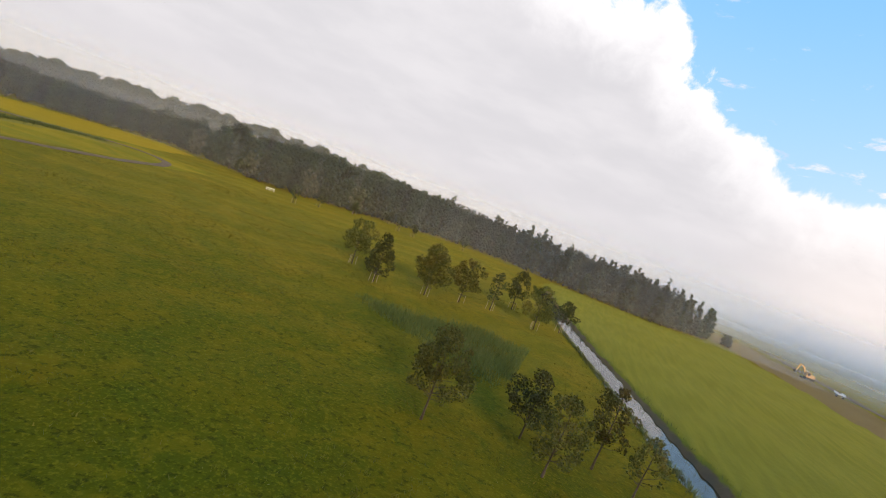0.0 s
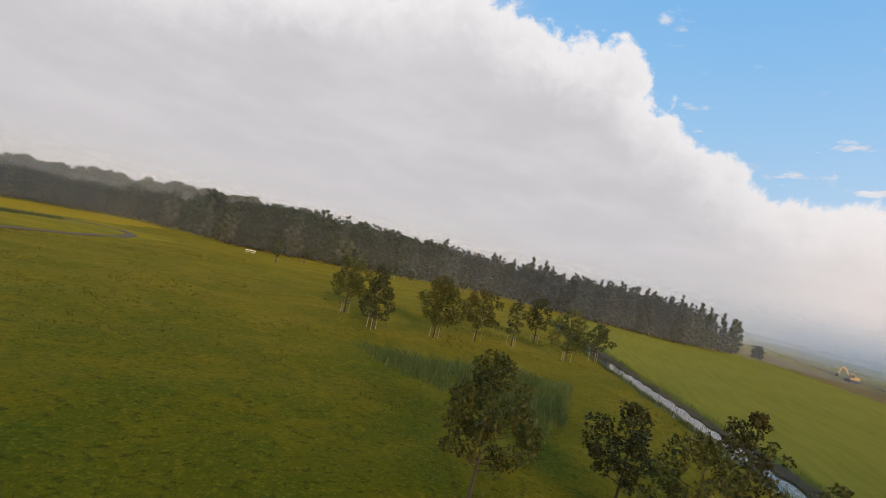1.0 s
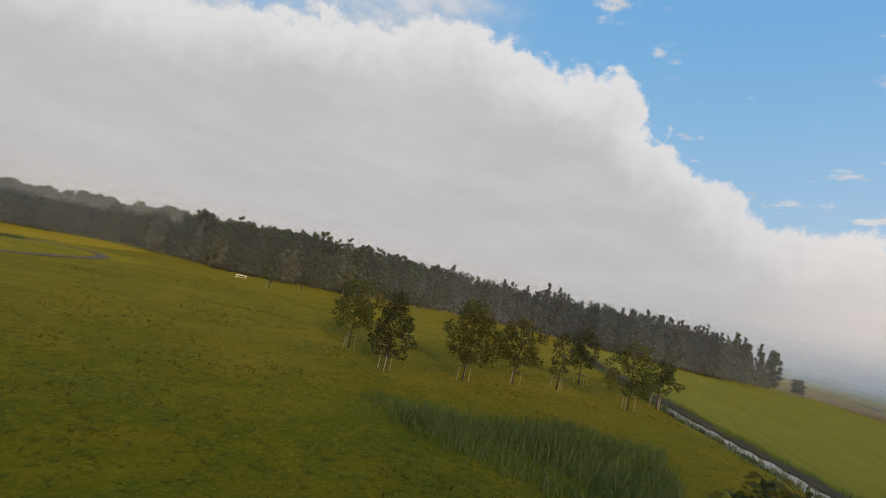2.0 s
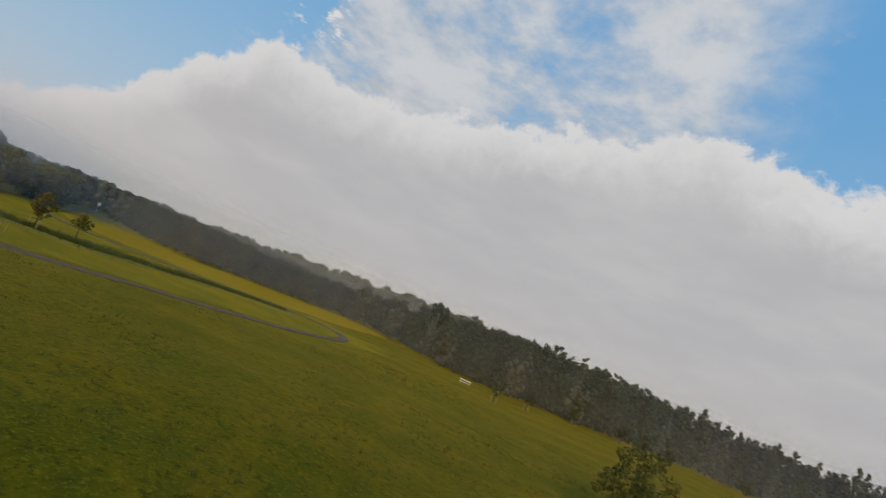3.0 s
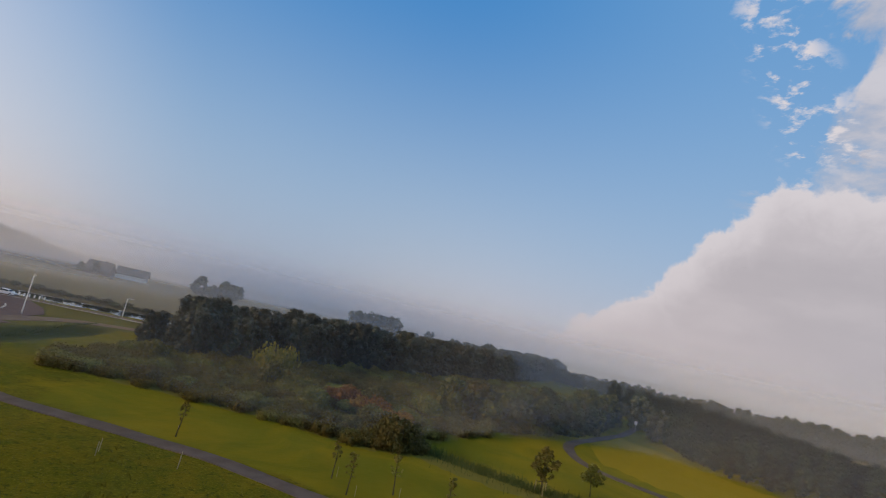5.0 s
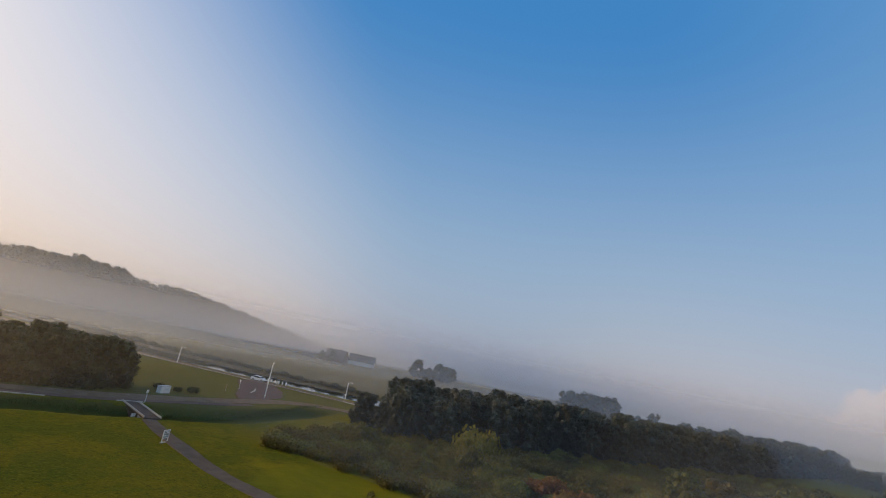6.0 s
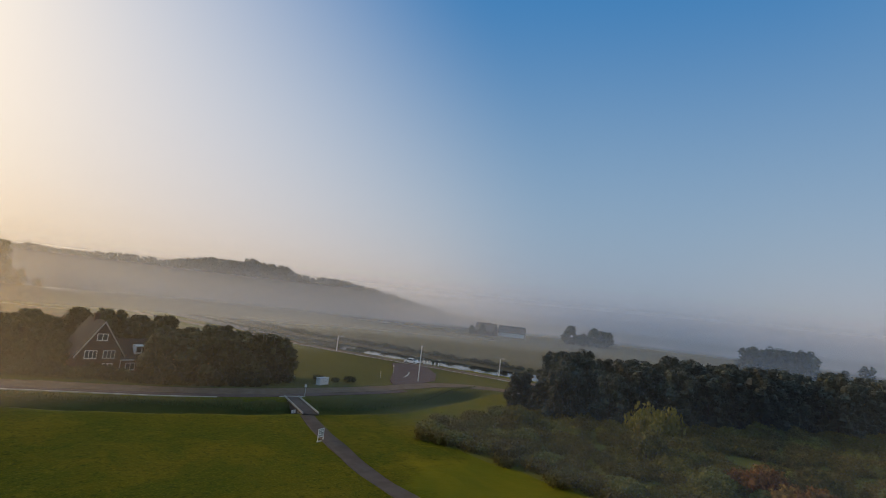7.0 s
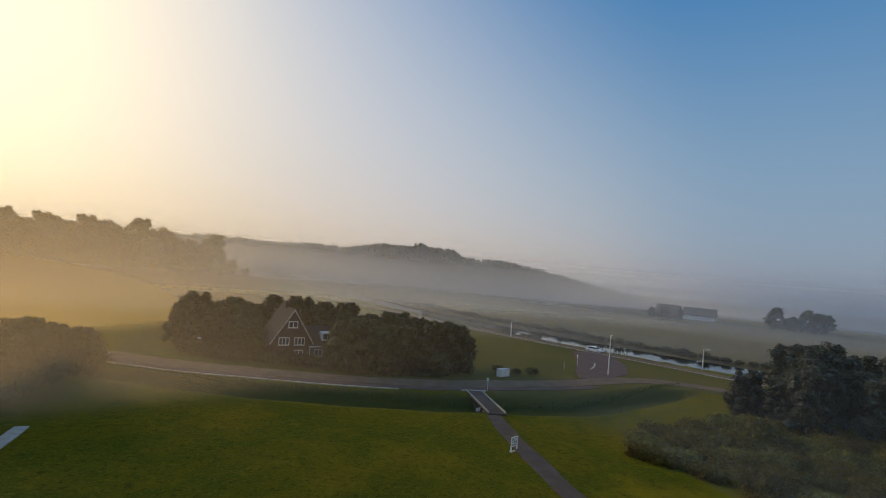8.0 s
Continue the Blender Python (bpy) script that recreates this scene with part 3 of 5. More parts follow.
# ---- the ground: one sheet to the horizon ----
def build_ground():
    def axis(pieces):
        return np.unique(np.concatenate([np.arange(a, b, s) for a, b, s in pieces]))
    xs = axis([(-2600, -600, 200), (-600, -300, 20), (-300, -96, 2.5), (-96, 60, 1.0), (60, 140, 2.5), (140, 400, 20), (400, 2601, 200)])
    ys = axis([(-2600, -600, 200), (-600, -360, 20), (-360, -72, 2.5), (-72, 160, 1.0), (160, 280, 2.5), (280, 600, 20), (600, 2601, 200)])
    X, Y = np.meshgrid(xs, ys)
    Zh = ground_height(X, Y)
    nx, ny = len(xs), len(ys)
    me = bpy.data.meshes.new("ground")
    me.vertices.add(nx * ny)
    me.vertices.foreach_set("co", np.stack([X, Y, Zh], -1).astype(np.float32).ravel())
    idx = np.arange(nx * ny).reshape(ny, nx)
    q = np.stack([idx[:-1, :-1], idx[:-1, 1:], idx[1:, 1:], idx[1:, :-1]], -1).reshape(-1, 4)
    me.loops.add(q.size)
    me.loops.foreach_set("vertex_index", q.astype(np.int32).ravel())
    me.polygons.add(len(q))
    me.polygons.foreach_set("loop_start", np.arange(0, q.size, 4, dtype=np.int32))
    me.polygons.foreach_set("use_smooth", np.ones(len(q), bool))
    me.update(calc_edges=True)
    bank = np.exp(-(np.maximum(line_distance(X, Y, FIELD_DITCH) - 1.6, 0) / 1.0) ** 2)
    east = np.where(X > np.interp(Y, FIELD_DITCH[:, 1], FIELD_DITCH[:, 0]), 1.0, 0.0)
    south = inside(X, Y, [(-62, -434), (-86, -351), (-109, -256), (-130, -140), (-146, -97), (-160, -66), (-182, -28), (-203, 5), (-420, 80), (-2600, 300), (-2600, -2600), (200, -2600)])
    field_s = inside(X, Y, [(-134, -30), (-112, -38), (-84, -38), (-66, -47), (-52, -53), (-40, -58), (-28, -66), (-30, -100), (-70, -110), (-100, -110), (-124, -112), (-140, -72), (-150, -48), (-146, -36)])
    bright = np.clip(np.maximum((-X - 72) / 6, np.minimum((16 - Y) / 60, 0.42)), 0, 1) * (X < 10) * np.clip((Y + 12) / 24, 0, 1) * np.clip((135 - Y) / 30, 0, 1)
    zones = dict(bright=bright, gold=inside(X, Y, GOLD), fresh=inside(X, Y, FRESH), scrub=inside(X, Y, SCRUB) | (line_distance(X, Y, ROUGH_STRIP) < 3.2), shaded_grass=field_s | inside(X, Y, VERGE) | (line_distance(X, Y, ROAD_DITCH) < 4.4),
                 polder=south, earth=np.maximum(inside(X, Y, EARTH) * 1.0, bank * east * 1.3))
    for name, val in zones.items():
        a = me.attributes.new(name, "FLOAT", "POINT")
        a.data.foreach_set("value", np.asarray(val, np.float32).ravel())
    me.materials.append(GRASS)
    return tagged(new("ground", me), "uneven olive-green meadow grass with yellow patches and ditches", "ground", kind="structure")


ground = build_ground()


def ribbon(name, line, width, lift, material, label, category, thick=0.12, offset=0.0, kind="structure", cross=5):
    """A strip laid over the ground along a line, with a crowned top and skirts that go into the ground."""
    line = np.asarray(line)
    d = np.gradient(line, axis=0)
    d /= np.linalg.norm(d, axis=1)[:, None] + 1e-9
    nrm = np.stack([-d[:, 1], d[:, 0]], 1)
    us = np.linspace(-0.5, 0.5, cross)
    vs, fs = [], []
    rows = []
    for i, (p, n) in enumerate(zip(line, nrm)):
        wob = 1 + 0.05 * math.sin(i * 1.7) + 0.03 * math.sin(i * 0.61)
        row = [p + n * (offset + u * width * wob) for u in us]
        rows.append(row)
    flat = np.array(rows).reshape(-1, 2)
    zs = ground_height(flat[:, 0], flat[:, 1]).reshape(len(rows), cross)
    for i, row in enumerate(rows):
        top = zs[i].max() + lift
        ring = [(row[0][0], row[0][1], zs[i][0] - thick)] + [(q[0], q[1], top + 0.02 * (1 - 4 * u * u)) for q, u in zip(row, us)] + [(row[-1][0], row[-1][1], zs[i][-1] - thick)]
        vs += ring
    k = cross + 2
    for i in range(len(rows) - 1):
        for s in range(k - 1):
            fs.append((i * k + s, i * k + s + 1, (i + 1) * k + s + 1, (i + 1) * k + s))
    b = Build()
    b.v, b.f = vs, fs
    return tagged(new(name, b.mesh(name, material)), label, category, kind=kind)


ribbon("pavement_path", PATH_A, 2.2, 0.05, PATH_GRIT, "narrow grey asphalt footpath through the meadow", "path")
ribbon("pavement_path", PATH_B, 2.0, 0.056, PATH_GRIT, "worn grey-brown footpath bending along the wood", "path")
ribbon("road", ROAD, 4.7, 0.06, ROAD_ASPHALT, "reddish-grey asphalt country road on a low bank", "road", offset=1.35)
ribbon("road", CANAL_ROAD, 4.6, 0.07, ROAD_ASPHALT, "narrow asphalt road beside the canal", "road")
ribbon("cycle_track", ROAD[:52], 2.0, 0.06, RED_ASPHALT, "faded red asphalt cycle track beside the road", "road", offset=-2.15)
ribbon("trim_edge_line", ROAD[:42], 0.30, 0.12, LINE_PAINT, "pale worn kerb line along the road", "road marking", offset=-3.4, cross=3)
ribbon("road", [(p[0], p[1]) for p in curve_points([(118, 310), (116, 250), (117, 213), (120, 167), (122, 128), (124, 80), (126, 30)], 6)], 5.0, 0.04, WORK_EARTH, "grey gravel work road beside bare earth", "road")
ribbon("pavement_slab", curve_points([(-26.0, -15), (-26.5, -21), (-26.9, -27.0)], 2), 1.3, 0.10, CONCRETE, "short pale concrete path beside the bushes", "path")


def flat_patch(name, outline, lift, material, label, category):
    """A paved area with a crown, as a thin slab."""
    c = np.mean(outline, axis=0)
    z = max(gz(*p) for p in outline + [tuple(c)]) + lift
    b = Build()
    n = len(outline)
    b.add([(x, y, z) for x, y in outline] + [(x, y, z - 0.5) for x, y in outline] + [(c[0], c[1], z + 0.03)],
          [(i, (i + 1) % n, 2 * n) for i in range(n)] + [(i, i + n, (i + 1) % n + n, (i + 1) % n) for i in range(n)])
    return tagged(new(name, b.mesh(name, material)), label, category, kind="structure")


flat_patch("pavement_junction", [(-109, -44.6), (-117.5, -45.2), (-124, -48), (-131, -56), (-137, -66.5), (-137, -73), (-130.5, -75), (-122.5, -63), (-112.5, -50.5)], 0.05, RED_ASPHALT, "faded red asphalt junction between the roads", "road")
ribbon("trim_arc_line", curve_points([(-128.5, -67.5), (-127.4, -63.2), (-122.6, -56.8), (-118.2, -52.6)], 1), 0.35, 0.20, LINE_PAINT, "curved white line on the red junction", "road marking", cross=3)
ribbon("trim_stop_line", curve_points([(-117.8, -52.4), (-118.4, -50.4), (-119.2, -48.2)], 1), 0.35, 0.14, LINE_PAINT, "worn white line across the road", "road marking", cross=3)
ribbon("trim_side_line", CANAL_ROAD[5:-3], 0.28, 0.12, LINE_PAINT, "thin white line along the canal road", "road marking", offset=-2.1, cross=3)


def water_strip(name, line, width, z, label):
    line = np.asarray(line)
    d = np.gradient(line, axis=0)
    d /= np.linalg.norm(d, axis=1)[:, None]
    n = np.stack([-d[:, 1], d[:, 0]], 1)
    q = np.array([[(*(line[i] - n[i] * width), z), (*(line[i + 1] - n[i + 1] * width), z), (*(line[i + 1] + n[i + 1] * width), z), (*(line[i] + n[i] * width), z)] for i in range(len(line) - 1)])
    return tagged(new(name, quad_mesh(name, q, WATER)), label, "water", kind="structure")


water_strip("water_ditch", FIELD_DITCH, 2.6, -0.62, "still grey water in a straight field ditch")
water_strip("water_canal", CANAL, 7.4, -0.22, "bright sky-reflecting water of a straight canal")


# ---- plants ----
def rng_of(seed):
    return np.random.default_rng(seed)


def leaves(rng, clumps, per, size, flat=0.0, drop=0.0, tall=1.0):
    """Leaf quads in shells round clumps: rows of x, y, z, radius."""
    out = []
    for x, y, z, r in clumps:
        n = max(4, int(per * r * r))
        d = rng.normal(size=(n, 3))
        d /= np.linalg.norm(d, axis=1)[:, None]
        d[:, 2] *= 0.85
        rad = r * (0.45 + 0.6 * rng.random(n) ** 0.7)
        c = np.array([x, y, z]) + d * rad[:, None]
        c[:, 2] -= drop * rng.random(n) * r
        a = rng.normal(size=(n, 3)) + d * 0.3
        a[:, 2] *= (1 - flat) * tall
        c[:, 2] += d[:, 2] * rad * (tall - 1) * 0.25
        a /= np.linalg.norm(a, axis=1)[:, None]
        b = np.cross(a, rng.normal(size=(n, 3)))
        b /= np.linalg.norm(b, axis=1)[:, None] + 1e-9
        s = (size * (0.6 + 0.8 * rng.random(n)))[:, None]
        a, b = a * s, b * s * 0.62
        out.append(np.stack([c - a, c + b * 0.9, c + a, c - b], 1))
    return np.concatenate(out)


def cores(rng, clumps, share):
    """Lumpy opaque hearts of the clumps, as quads of a squashed cage."""
    out = []
    th = np.linspace(0, np.pi, 5)
    for x, y, z, r in clumps:
        k = 7
        R = r * share * (0.8 + 0.4 * rng.random((5, k)))
        ph = np.linspace(0, 2 * np.pi, k, endpoint=False) + rng.random() * 6
        P = np.stack([R * np.sin(th)[:, None] * np.cos(ph), R * np.sin(th)[:, None] * np.sin(ph), R * np.cos(th)[:, None] * np.ones(k)], -1) + np.array([x, y, z])
        for i in range(4):
            for j in range(k):
                m = (j + 1) % k
                out.append([P[i, j], P[i + 1, j], P[i + 1, m], P[i, m]])
    return np.array(out)


def limbs(rng, height, trunk_r, ends, lean=(0, 0)):
    """Trunk and limbs up to the clumps."""
    b = Build()
    top = height * 0.86
    pts = [(lean[0] * (t ** 1.4) + 0.10 * math.sin(3 * t + lean[0] * 9), lean[1] * (t ** 1.4) + 0.08 * math.cos(4 * t), t * top) for t in np.linspace(0, 1, 7)]
    pts[0] = (pts[0][0], pts[0][1], -0.25)
    b.tube(pts, [trunk_r * (1.35 if i == 0 else 1 - 0.82 * i / 6) for i in range(7)], 8)
    for x, y, z, r in ends:
        t = min(max((z - 0.45 * math.hypot(x, y)) / top, 0.16), 0.96)
        i = min(int(t * 6), 5)
        u = t * 6 - i
        a = np.array(pts[i]) * (1 - u) + np.array(pts[i + 1]) * u
        e = np.array([x, y, z])
        m = a * 0.5 + e * 0.5 + np.array([0, 0, -0.08 * height * 0.2])
        tr = trunk_r * (0.40 - 0.26 * t)
        b.tube([a, m, e], [tr, tr * 0.6, tr * 0.18], 5)
    return b


def young_clumps(rng, height, wide, low, count, slim=1.0):
    """Clumps of an open, uneven young crown."""
    out = []
    for i in range(count):
        t = (i + rng.random()) / count
        z = low + (height - low) * (0.06 + 0.90 * t)
        prof = math.sin(math.pi * min(1, 0.16 + 0.80 * t)) ** 0.8
        a = i * 2.4 + rng.random() * 1.2
        d = wide * prof * (0.35 + 0.75 * rng.random()) * slim
        out.append((d * math.cos(a), d * math.sin(a), z, (0.34 + 0.36 * rng.random()) * (0.55 + 0.45 * prof) * wide / 1.9))
    out.append((0, 0, height - 0.35, 0.45))
    return out


def young_tree(seed, height, wide, low=1.8, count=26, slim=1.0, leaf=LEAF_YOUNG, per=170, size=0.16, staked=True, label="", group="young trees in the meadow"):
    rng = rng_of(seed)
    t = thing("young_tree", label, "tree", group=group)
    cl = young_clumps(rng, height, wide, low, count, slim)
    lean = (0.5 * (rng.random() - 0.5), 0.5 * (rng.random() - 0.5))
    cl = [(x + lean[0] * (z / height) ** 1.4, y + lean[1] * (z / height) ** 1.4, z, r) for x, y, z, r in cl]
    part("trunk", limbs(rng, height, 0.050 + 0.006 * height, cl, lean), BARK, t, smooth=True)
    part("crown", quad_mesh("crown", leaves(rng, cl, per, size), leaf), leaf, t)
    if staked:
        for k in range(3 if wide > 1.2 else 1):
            a = 2 * math.pi * k / 3 + rng.random() * 0.4
            x, y = 0.75 * math.cos(a), 0.75 * math.sin(a)
            part("stake", Build().tube([(x, y, -0.3), (x * 0.97, y * 0.97, 0.6), (x * 0.94, y * 0.94, 1.5 if wide > 1.2 else 1.0)], [0.038, 0.038, 0.034] if wide > 1.2 else [0.022, 0.022, 0.02], 6), STAKE_WOOD, t, "pale wooden tree stake")
        for k in range(2 if wide > 1.2 else 0):
            a = k * 1.6 + rng.random() * 0.5
            part("crossbar", Build().box((0, 0, 1.32 + 0.12 * k), (1.5, 0.05, 0.07), Matrix.Rotation(a, 4, "Z"), 0.015), BARK, t)
    return t


def place(template, spots, seed, low=0.85, high=1.15):
    """Copies of a template on the ground, turned and scaled at random; the template takes the first spot."""
    rng = rng_of(seed)
    made = []
    for i, (x, y, *extra) in enumerate(spots):
        s = (low + (high - low) * rng.random()) * (extra[0] if extra else 1.0)
        m = Matrix.LocRotScale((x, y, gz(x, y) - 0.05), Euler((0, 0, rng.random() * 6.28)), (s, s, s * (0.94 + 0.12 * rng.random())))
        made.append(copy_thing(template, m))
    return made


def discard(ob):
    for o in (*ob.children_recursive, ob):
        bpy.data.objects.remove(o)


def plant_young_trees():
    row = [  # x, y, height, spread, first leaves at, clumps, slimness, leaves
        (-15.4, 83.5, 6.7, 2.2, 2.0, 30, 1.0, LEAF_YOUNG, "young tree with a full olive-brown crown, staked"),
        (-8.2, 77, 6.7, 1.8, 1.1, 30, 0.9, LEAF_DARK, "staked young tree with a narrow dark leaning crown"),
        (-1.8, 84, 7.3, 2.4, 1.9, 32, 1.0, LEAF_YOUNG, "broad staked young tree with an open brownish crown"),
        (2.7, 89.8, 6.5, 2.1, 2.0, 24, 1.0, LEAF_YOUNG, "staked young tree with a loose gappy crown"),
        (7.3, 93.8, 6, 1.6, 1.8, 13, 0.8, LEAF_DARK, "slender staked young tree with few drooping dark limbs"),
        (9.7, 104.3, 6.8, 1.8, 2.2, 26, 0.9, LEAF_DARK, "staked young tree with an upright dark crown"),
        (15.4, 93.3, 6.6, 2.2, 1.6, 24, 1.0, LEAF_YOUNG, "staked young tree beside the ditch, crown spreading"),
        (19.4, 101.5, 5.2, 1.6, 1.8, 20, 0.9, LEAF_DARK, "small dark young tree at the ditch edge"),
        (13.2, 40.2, 7.1, 2.3, 1.7, 36, 1.0, LEAF_YOUNG, "young tree with a tall ragged russet-green crown"),
        (20, 45.6, 5.8, 2.0, 1.4, 26, 1.0, LEAF_DARK, "young tree with a compact dark green crown"),
        (25.8, 46.3, 6.9, 2.0, 1.9, 26, 1.0, LEAF_YOUNG, "young tree beside the ditch with a rounded top"),
        (22.3, 40.6, 6, 2.2, 1.3, 30, 1.0, LEAF_YOUNG, "russet young tree with a dense low crown"),
        (28.6, 43.6, 5, 1.5, 1.3, 20, 1.0, LEAF_YOUNG, "small russet young tree near the ditch bank"),
    ]
    for i, (x, y, h, w, low, n, slim, leaf, label) in enumerate(row):
        far = y > 60
        t = young_tree(40 + i, h * (1.16 if far else 1.0), w * (1.36 if far else 0.95), low, n + 6, slim, leaf, 190 if far else 330, 0.135 if far else 0.105, staked=far, label=label)
        t.matrix_basis = pose(x, y, gz(x, y), 0, 0, 40 * i)
    # smaller ones in front of the wood
    for i, (x, y, h) in enumerate([(-60.5, 133, 5.4), (-60.0, 146, 3.6), (-58, 166, 4.4), (-42, 169, 4.8), (-36, 168, 4.4), (-52, 183, 4.2), (-24, 192, 4.4)]):
        t = young_tree(80 + i, h, 1.5, 1.5, 16, 1.0, LEAF_DARK, 110, 0.22, label="small dark young tree with stakes near the wood", group="small trees before the wood")
        t.matrix_basis = pose(x, y, gz(x, y), 0, 0, 70 * i)
    # thin saplings beside the footpath
    for i, (x, y, h, w) in enumerate([(-77.6, 49.0, 3.9, 0.45), (-79.6, 43.2, 3.9, 0.75), (-76.0, 39.6, 3.9, 0.75), (-78.9, 37.0, 3.6, 0.5), (-77.0, 20.4, 3.6, 0.75)]):
        t = young_tree(100 + i, h, w, 1.6, 11, 0.8, LEAF_SCRUB, 120, 0.16, label="thin staked sapling with a sparse crown by the path", group="saplings by the path")
        t.matrix_basis = pose(x, y, gz(x, y), 0, 0, 50 * i)
    for i, (x, y, h, w, label) in enumerate([(-94.8, 58.1, 5.6, 1.7, "young tree with a yellow-green crown in the rough meadow"), (-100.0, 64.6, 3.9, 1.5, "small round young tree in the rough meadow")]):
        t = young_tree(120 + i, h, w, 1.6, 26, 1.0, LEAF_SCRUB, 120, 0.22, staked=i == 0, label=label)
        t.matrix_basis = pose(x, y, gz(x, y))
    # pairs of stakes whose sapling has gone or is too thin to see
    for x, y in ((-83.0, 53.2), (-67.7, 19.6), (-70.4, 25.6)):
        t = thing("tree_stakes", "pair of pale wooden stakes in the grass", "stakes", x, y, gz(x, y), 30, "stakes in the meadow")
        for s in (-0.55, 0.55):
            part("stake", Build().tube([(s, 0, -0.3), (s, 0.02, 0.7), (s, 0.03, 1.15)], [0.035, 0.035, 0.03], 6), STAKE_WOOD, t)


def wood_clumps(rng, height, wide, low, count, kind):
    out = []
    for i in range(count):
        t = (i + rng.random()) / count
        if kind == "spire":
            prof = (1 - t) ** 0.75 + 0.08
        elif kind == "column":
            prof = math.sin(math.pi * min(1.0, 0.26 + 0.62 * t)) ** 0.5
        elif kind == "pine":
            prof = math.sin(math.pi * min(1.0, 0.30 + 0.62 * t)) ** 0.6
        else:
            prof = math.sin(math.pi * min(1.0, 0.22 + 0.70 * t)) ** 0.6
        z = low + (height - low) * (0.04 + 0.93 * t)
        a = i * 2.4 + rng.random()
        d = wide * prof * (0.25 + 0.6 * rng.random())
        r = wide * (0.30 + 0.22 * rng.random()) * (0.45 + 0.55 * prof) * (0.8 if kind == "column" else 0.78 if count > 30 else 1.0)
        out.append((d * math.cos(a), d * math.sin(a), min(z, height - r * 0.6), r))
    return out


def big_tree(name, seed, height, wide, low, count, kind, leaf, per, size, label, category="tree", group="", core=0.72, tall=1.0):
    rng = rng_of(seed)
    t = thing(name, label, category, group=group)
    cl = wood_clumps(rng, height, wide, low, count, kind)
    part("trunk", limbs(rng, height, 0.10 + 0.012 * height, cl[::2], (0.4 * (rng.random() - 0.5), 0)), BARK, t, smooth=True)
    q = leaves(rng, cl, per, size, tall=tall)
    if core:
        q = np.concatenate([q, cores(rng, cl, core)])
    part("crown", quad_mesh("crown", q, leaf), leaf, t)
    return t


def shrub(name, seed, height, wide, leaf, label, per=60, size=0.17, group="", count=11):
    rng = rng_of(seed)
    t = thing(name, label, "shrub", group=group)
    cl = []
    for i in range(count):
        a, d = i * 2.4, wide * 0.7 * math.sqrt((i + 0.3) / count)
        r = wide * (0.30 + 0.18 * rng.random())
        cl.append((d * math.cos(a), d * math.sin(a), max(r * 0.6, (height - r) * (1 - 0.55 * (d / wide) ** 2) * (0.75 + 0.25 * rng.random())), r))
    b = Build()
    for x, y, z, r in cl[::2]:
        b.tube([(x * 0.15, y * 0.15, -0.2), (x * 0.55, y * 0.55, z * 0.5), (x, y, z)], [0.06, 0.045, 0.015], 5)
    part("stem", b, BARK, t)
    part("crown", quad_mesh("crown", np.concatenate([leaves(rng, cl, per / max(0.25, wide * 0.35) ** 1.0, size, tall=1.5), cores(rng, cl, 0.52)]), leaf), leaf, t)
    return t


def edge_spots(line, rows, gap, depth0, depth_step, seed, jitter=1.6):
    """Spots along a wood's edge, row behind row (to the left of the line's way)."""
    rng = rng_of(seed)
    p = curve_points(line, gap)
    d = np.gradient(p, axis=0)
    d /= np.linalg.norm(d, axis=1)[:, None]
    n = np.stack([-d[:, 1], d[:, 0]], 1)
    out = []
    for r in range(rows):
        q = p + n * (depth0 + r * depth_step) + rng.normal(size=p.shape) * jitter * (0.5 + 0.5 * (r > 0))
        out.append(q[r % 2::1])
    return out


def spread(templates, spots, seed, low=0.85, high=1.15):
    for k in range(len(templates)):
        place(templates[k], spots[k::len(templates)], seed + k, low, high)


def joined_stuff(name, templates, spots, seed, label, low=0.85, high=1.15):
    """Trees that stand too deep or too far to be told apart, as one mesh."""
    rng = rng_of(seed)
    leaf = templates[0].children[1].data.materials[0] if templates[0].children[1].name.startswith("crown") else templates[0].children[0].data.materials[0]
    arrays = []
    for t in templates:
        for c in t.children:
            if c.name.startswith("crown"):
                a = np.empty(len(c.data.vertices) * 3, np.float32)
                c.data.vertices.foreach_get("co", a)
                arrays.append(a.reshape(-1, 4, 3))
    out = []
    for i, (x, y, *extra) in enumerate(spots):
        q = arrays[i % len(arrays)]
        a, s = rng.random() * 6.28, (low + (high - low) * rng.random()) * (extra[0] if extra else 1.0)
        R = np.array([[math.cos(a), -math.sin(a), 0], [math.sin(a), math.cos(a), 0], [0, 0, 1]]) * s
        keep = rng.random(len(q)) < 0.6
        out.append(q[keep] @ R.T.astype(np.float32) + np.array([x, y, gz(x, y)], np.float32))
    return tagged(new(name, quad_mesh(name, np.concatenate(out), leaf)), label, "trees", kind="stuff")


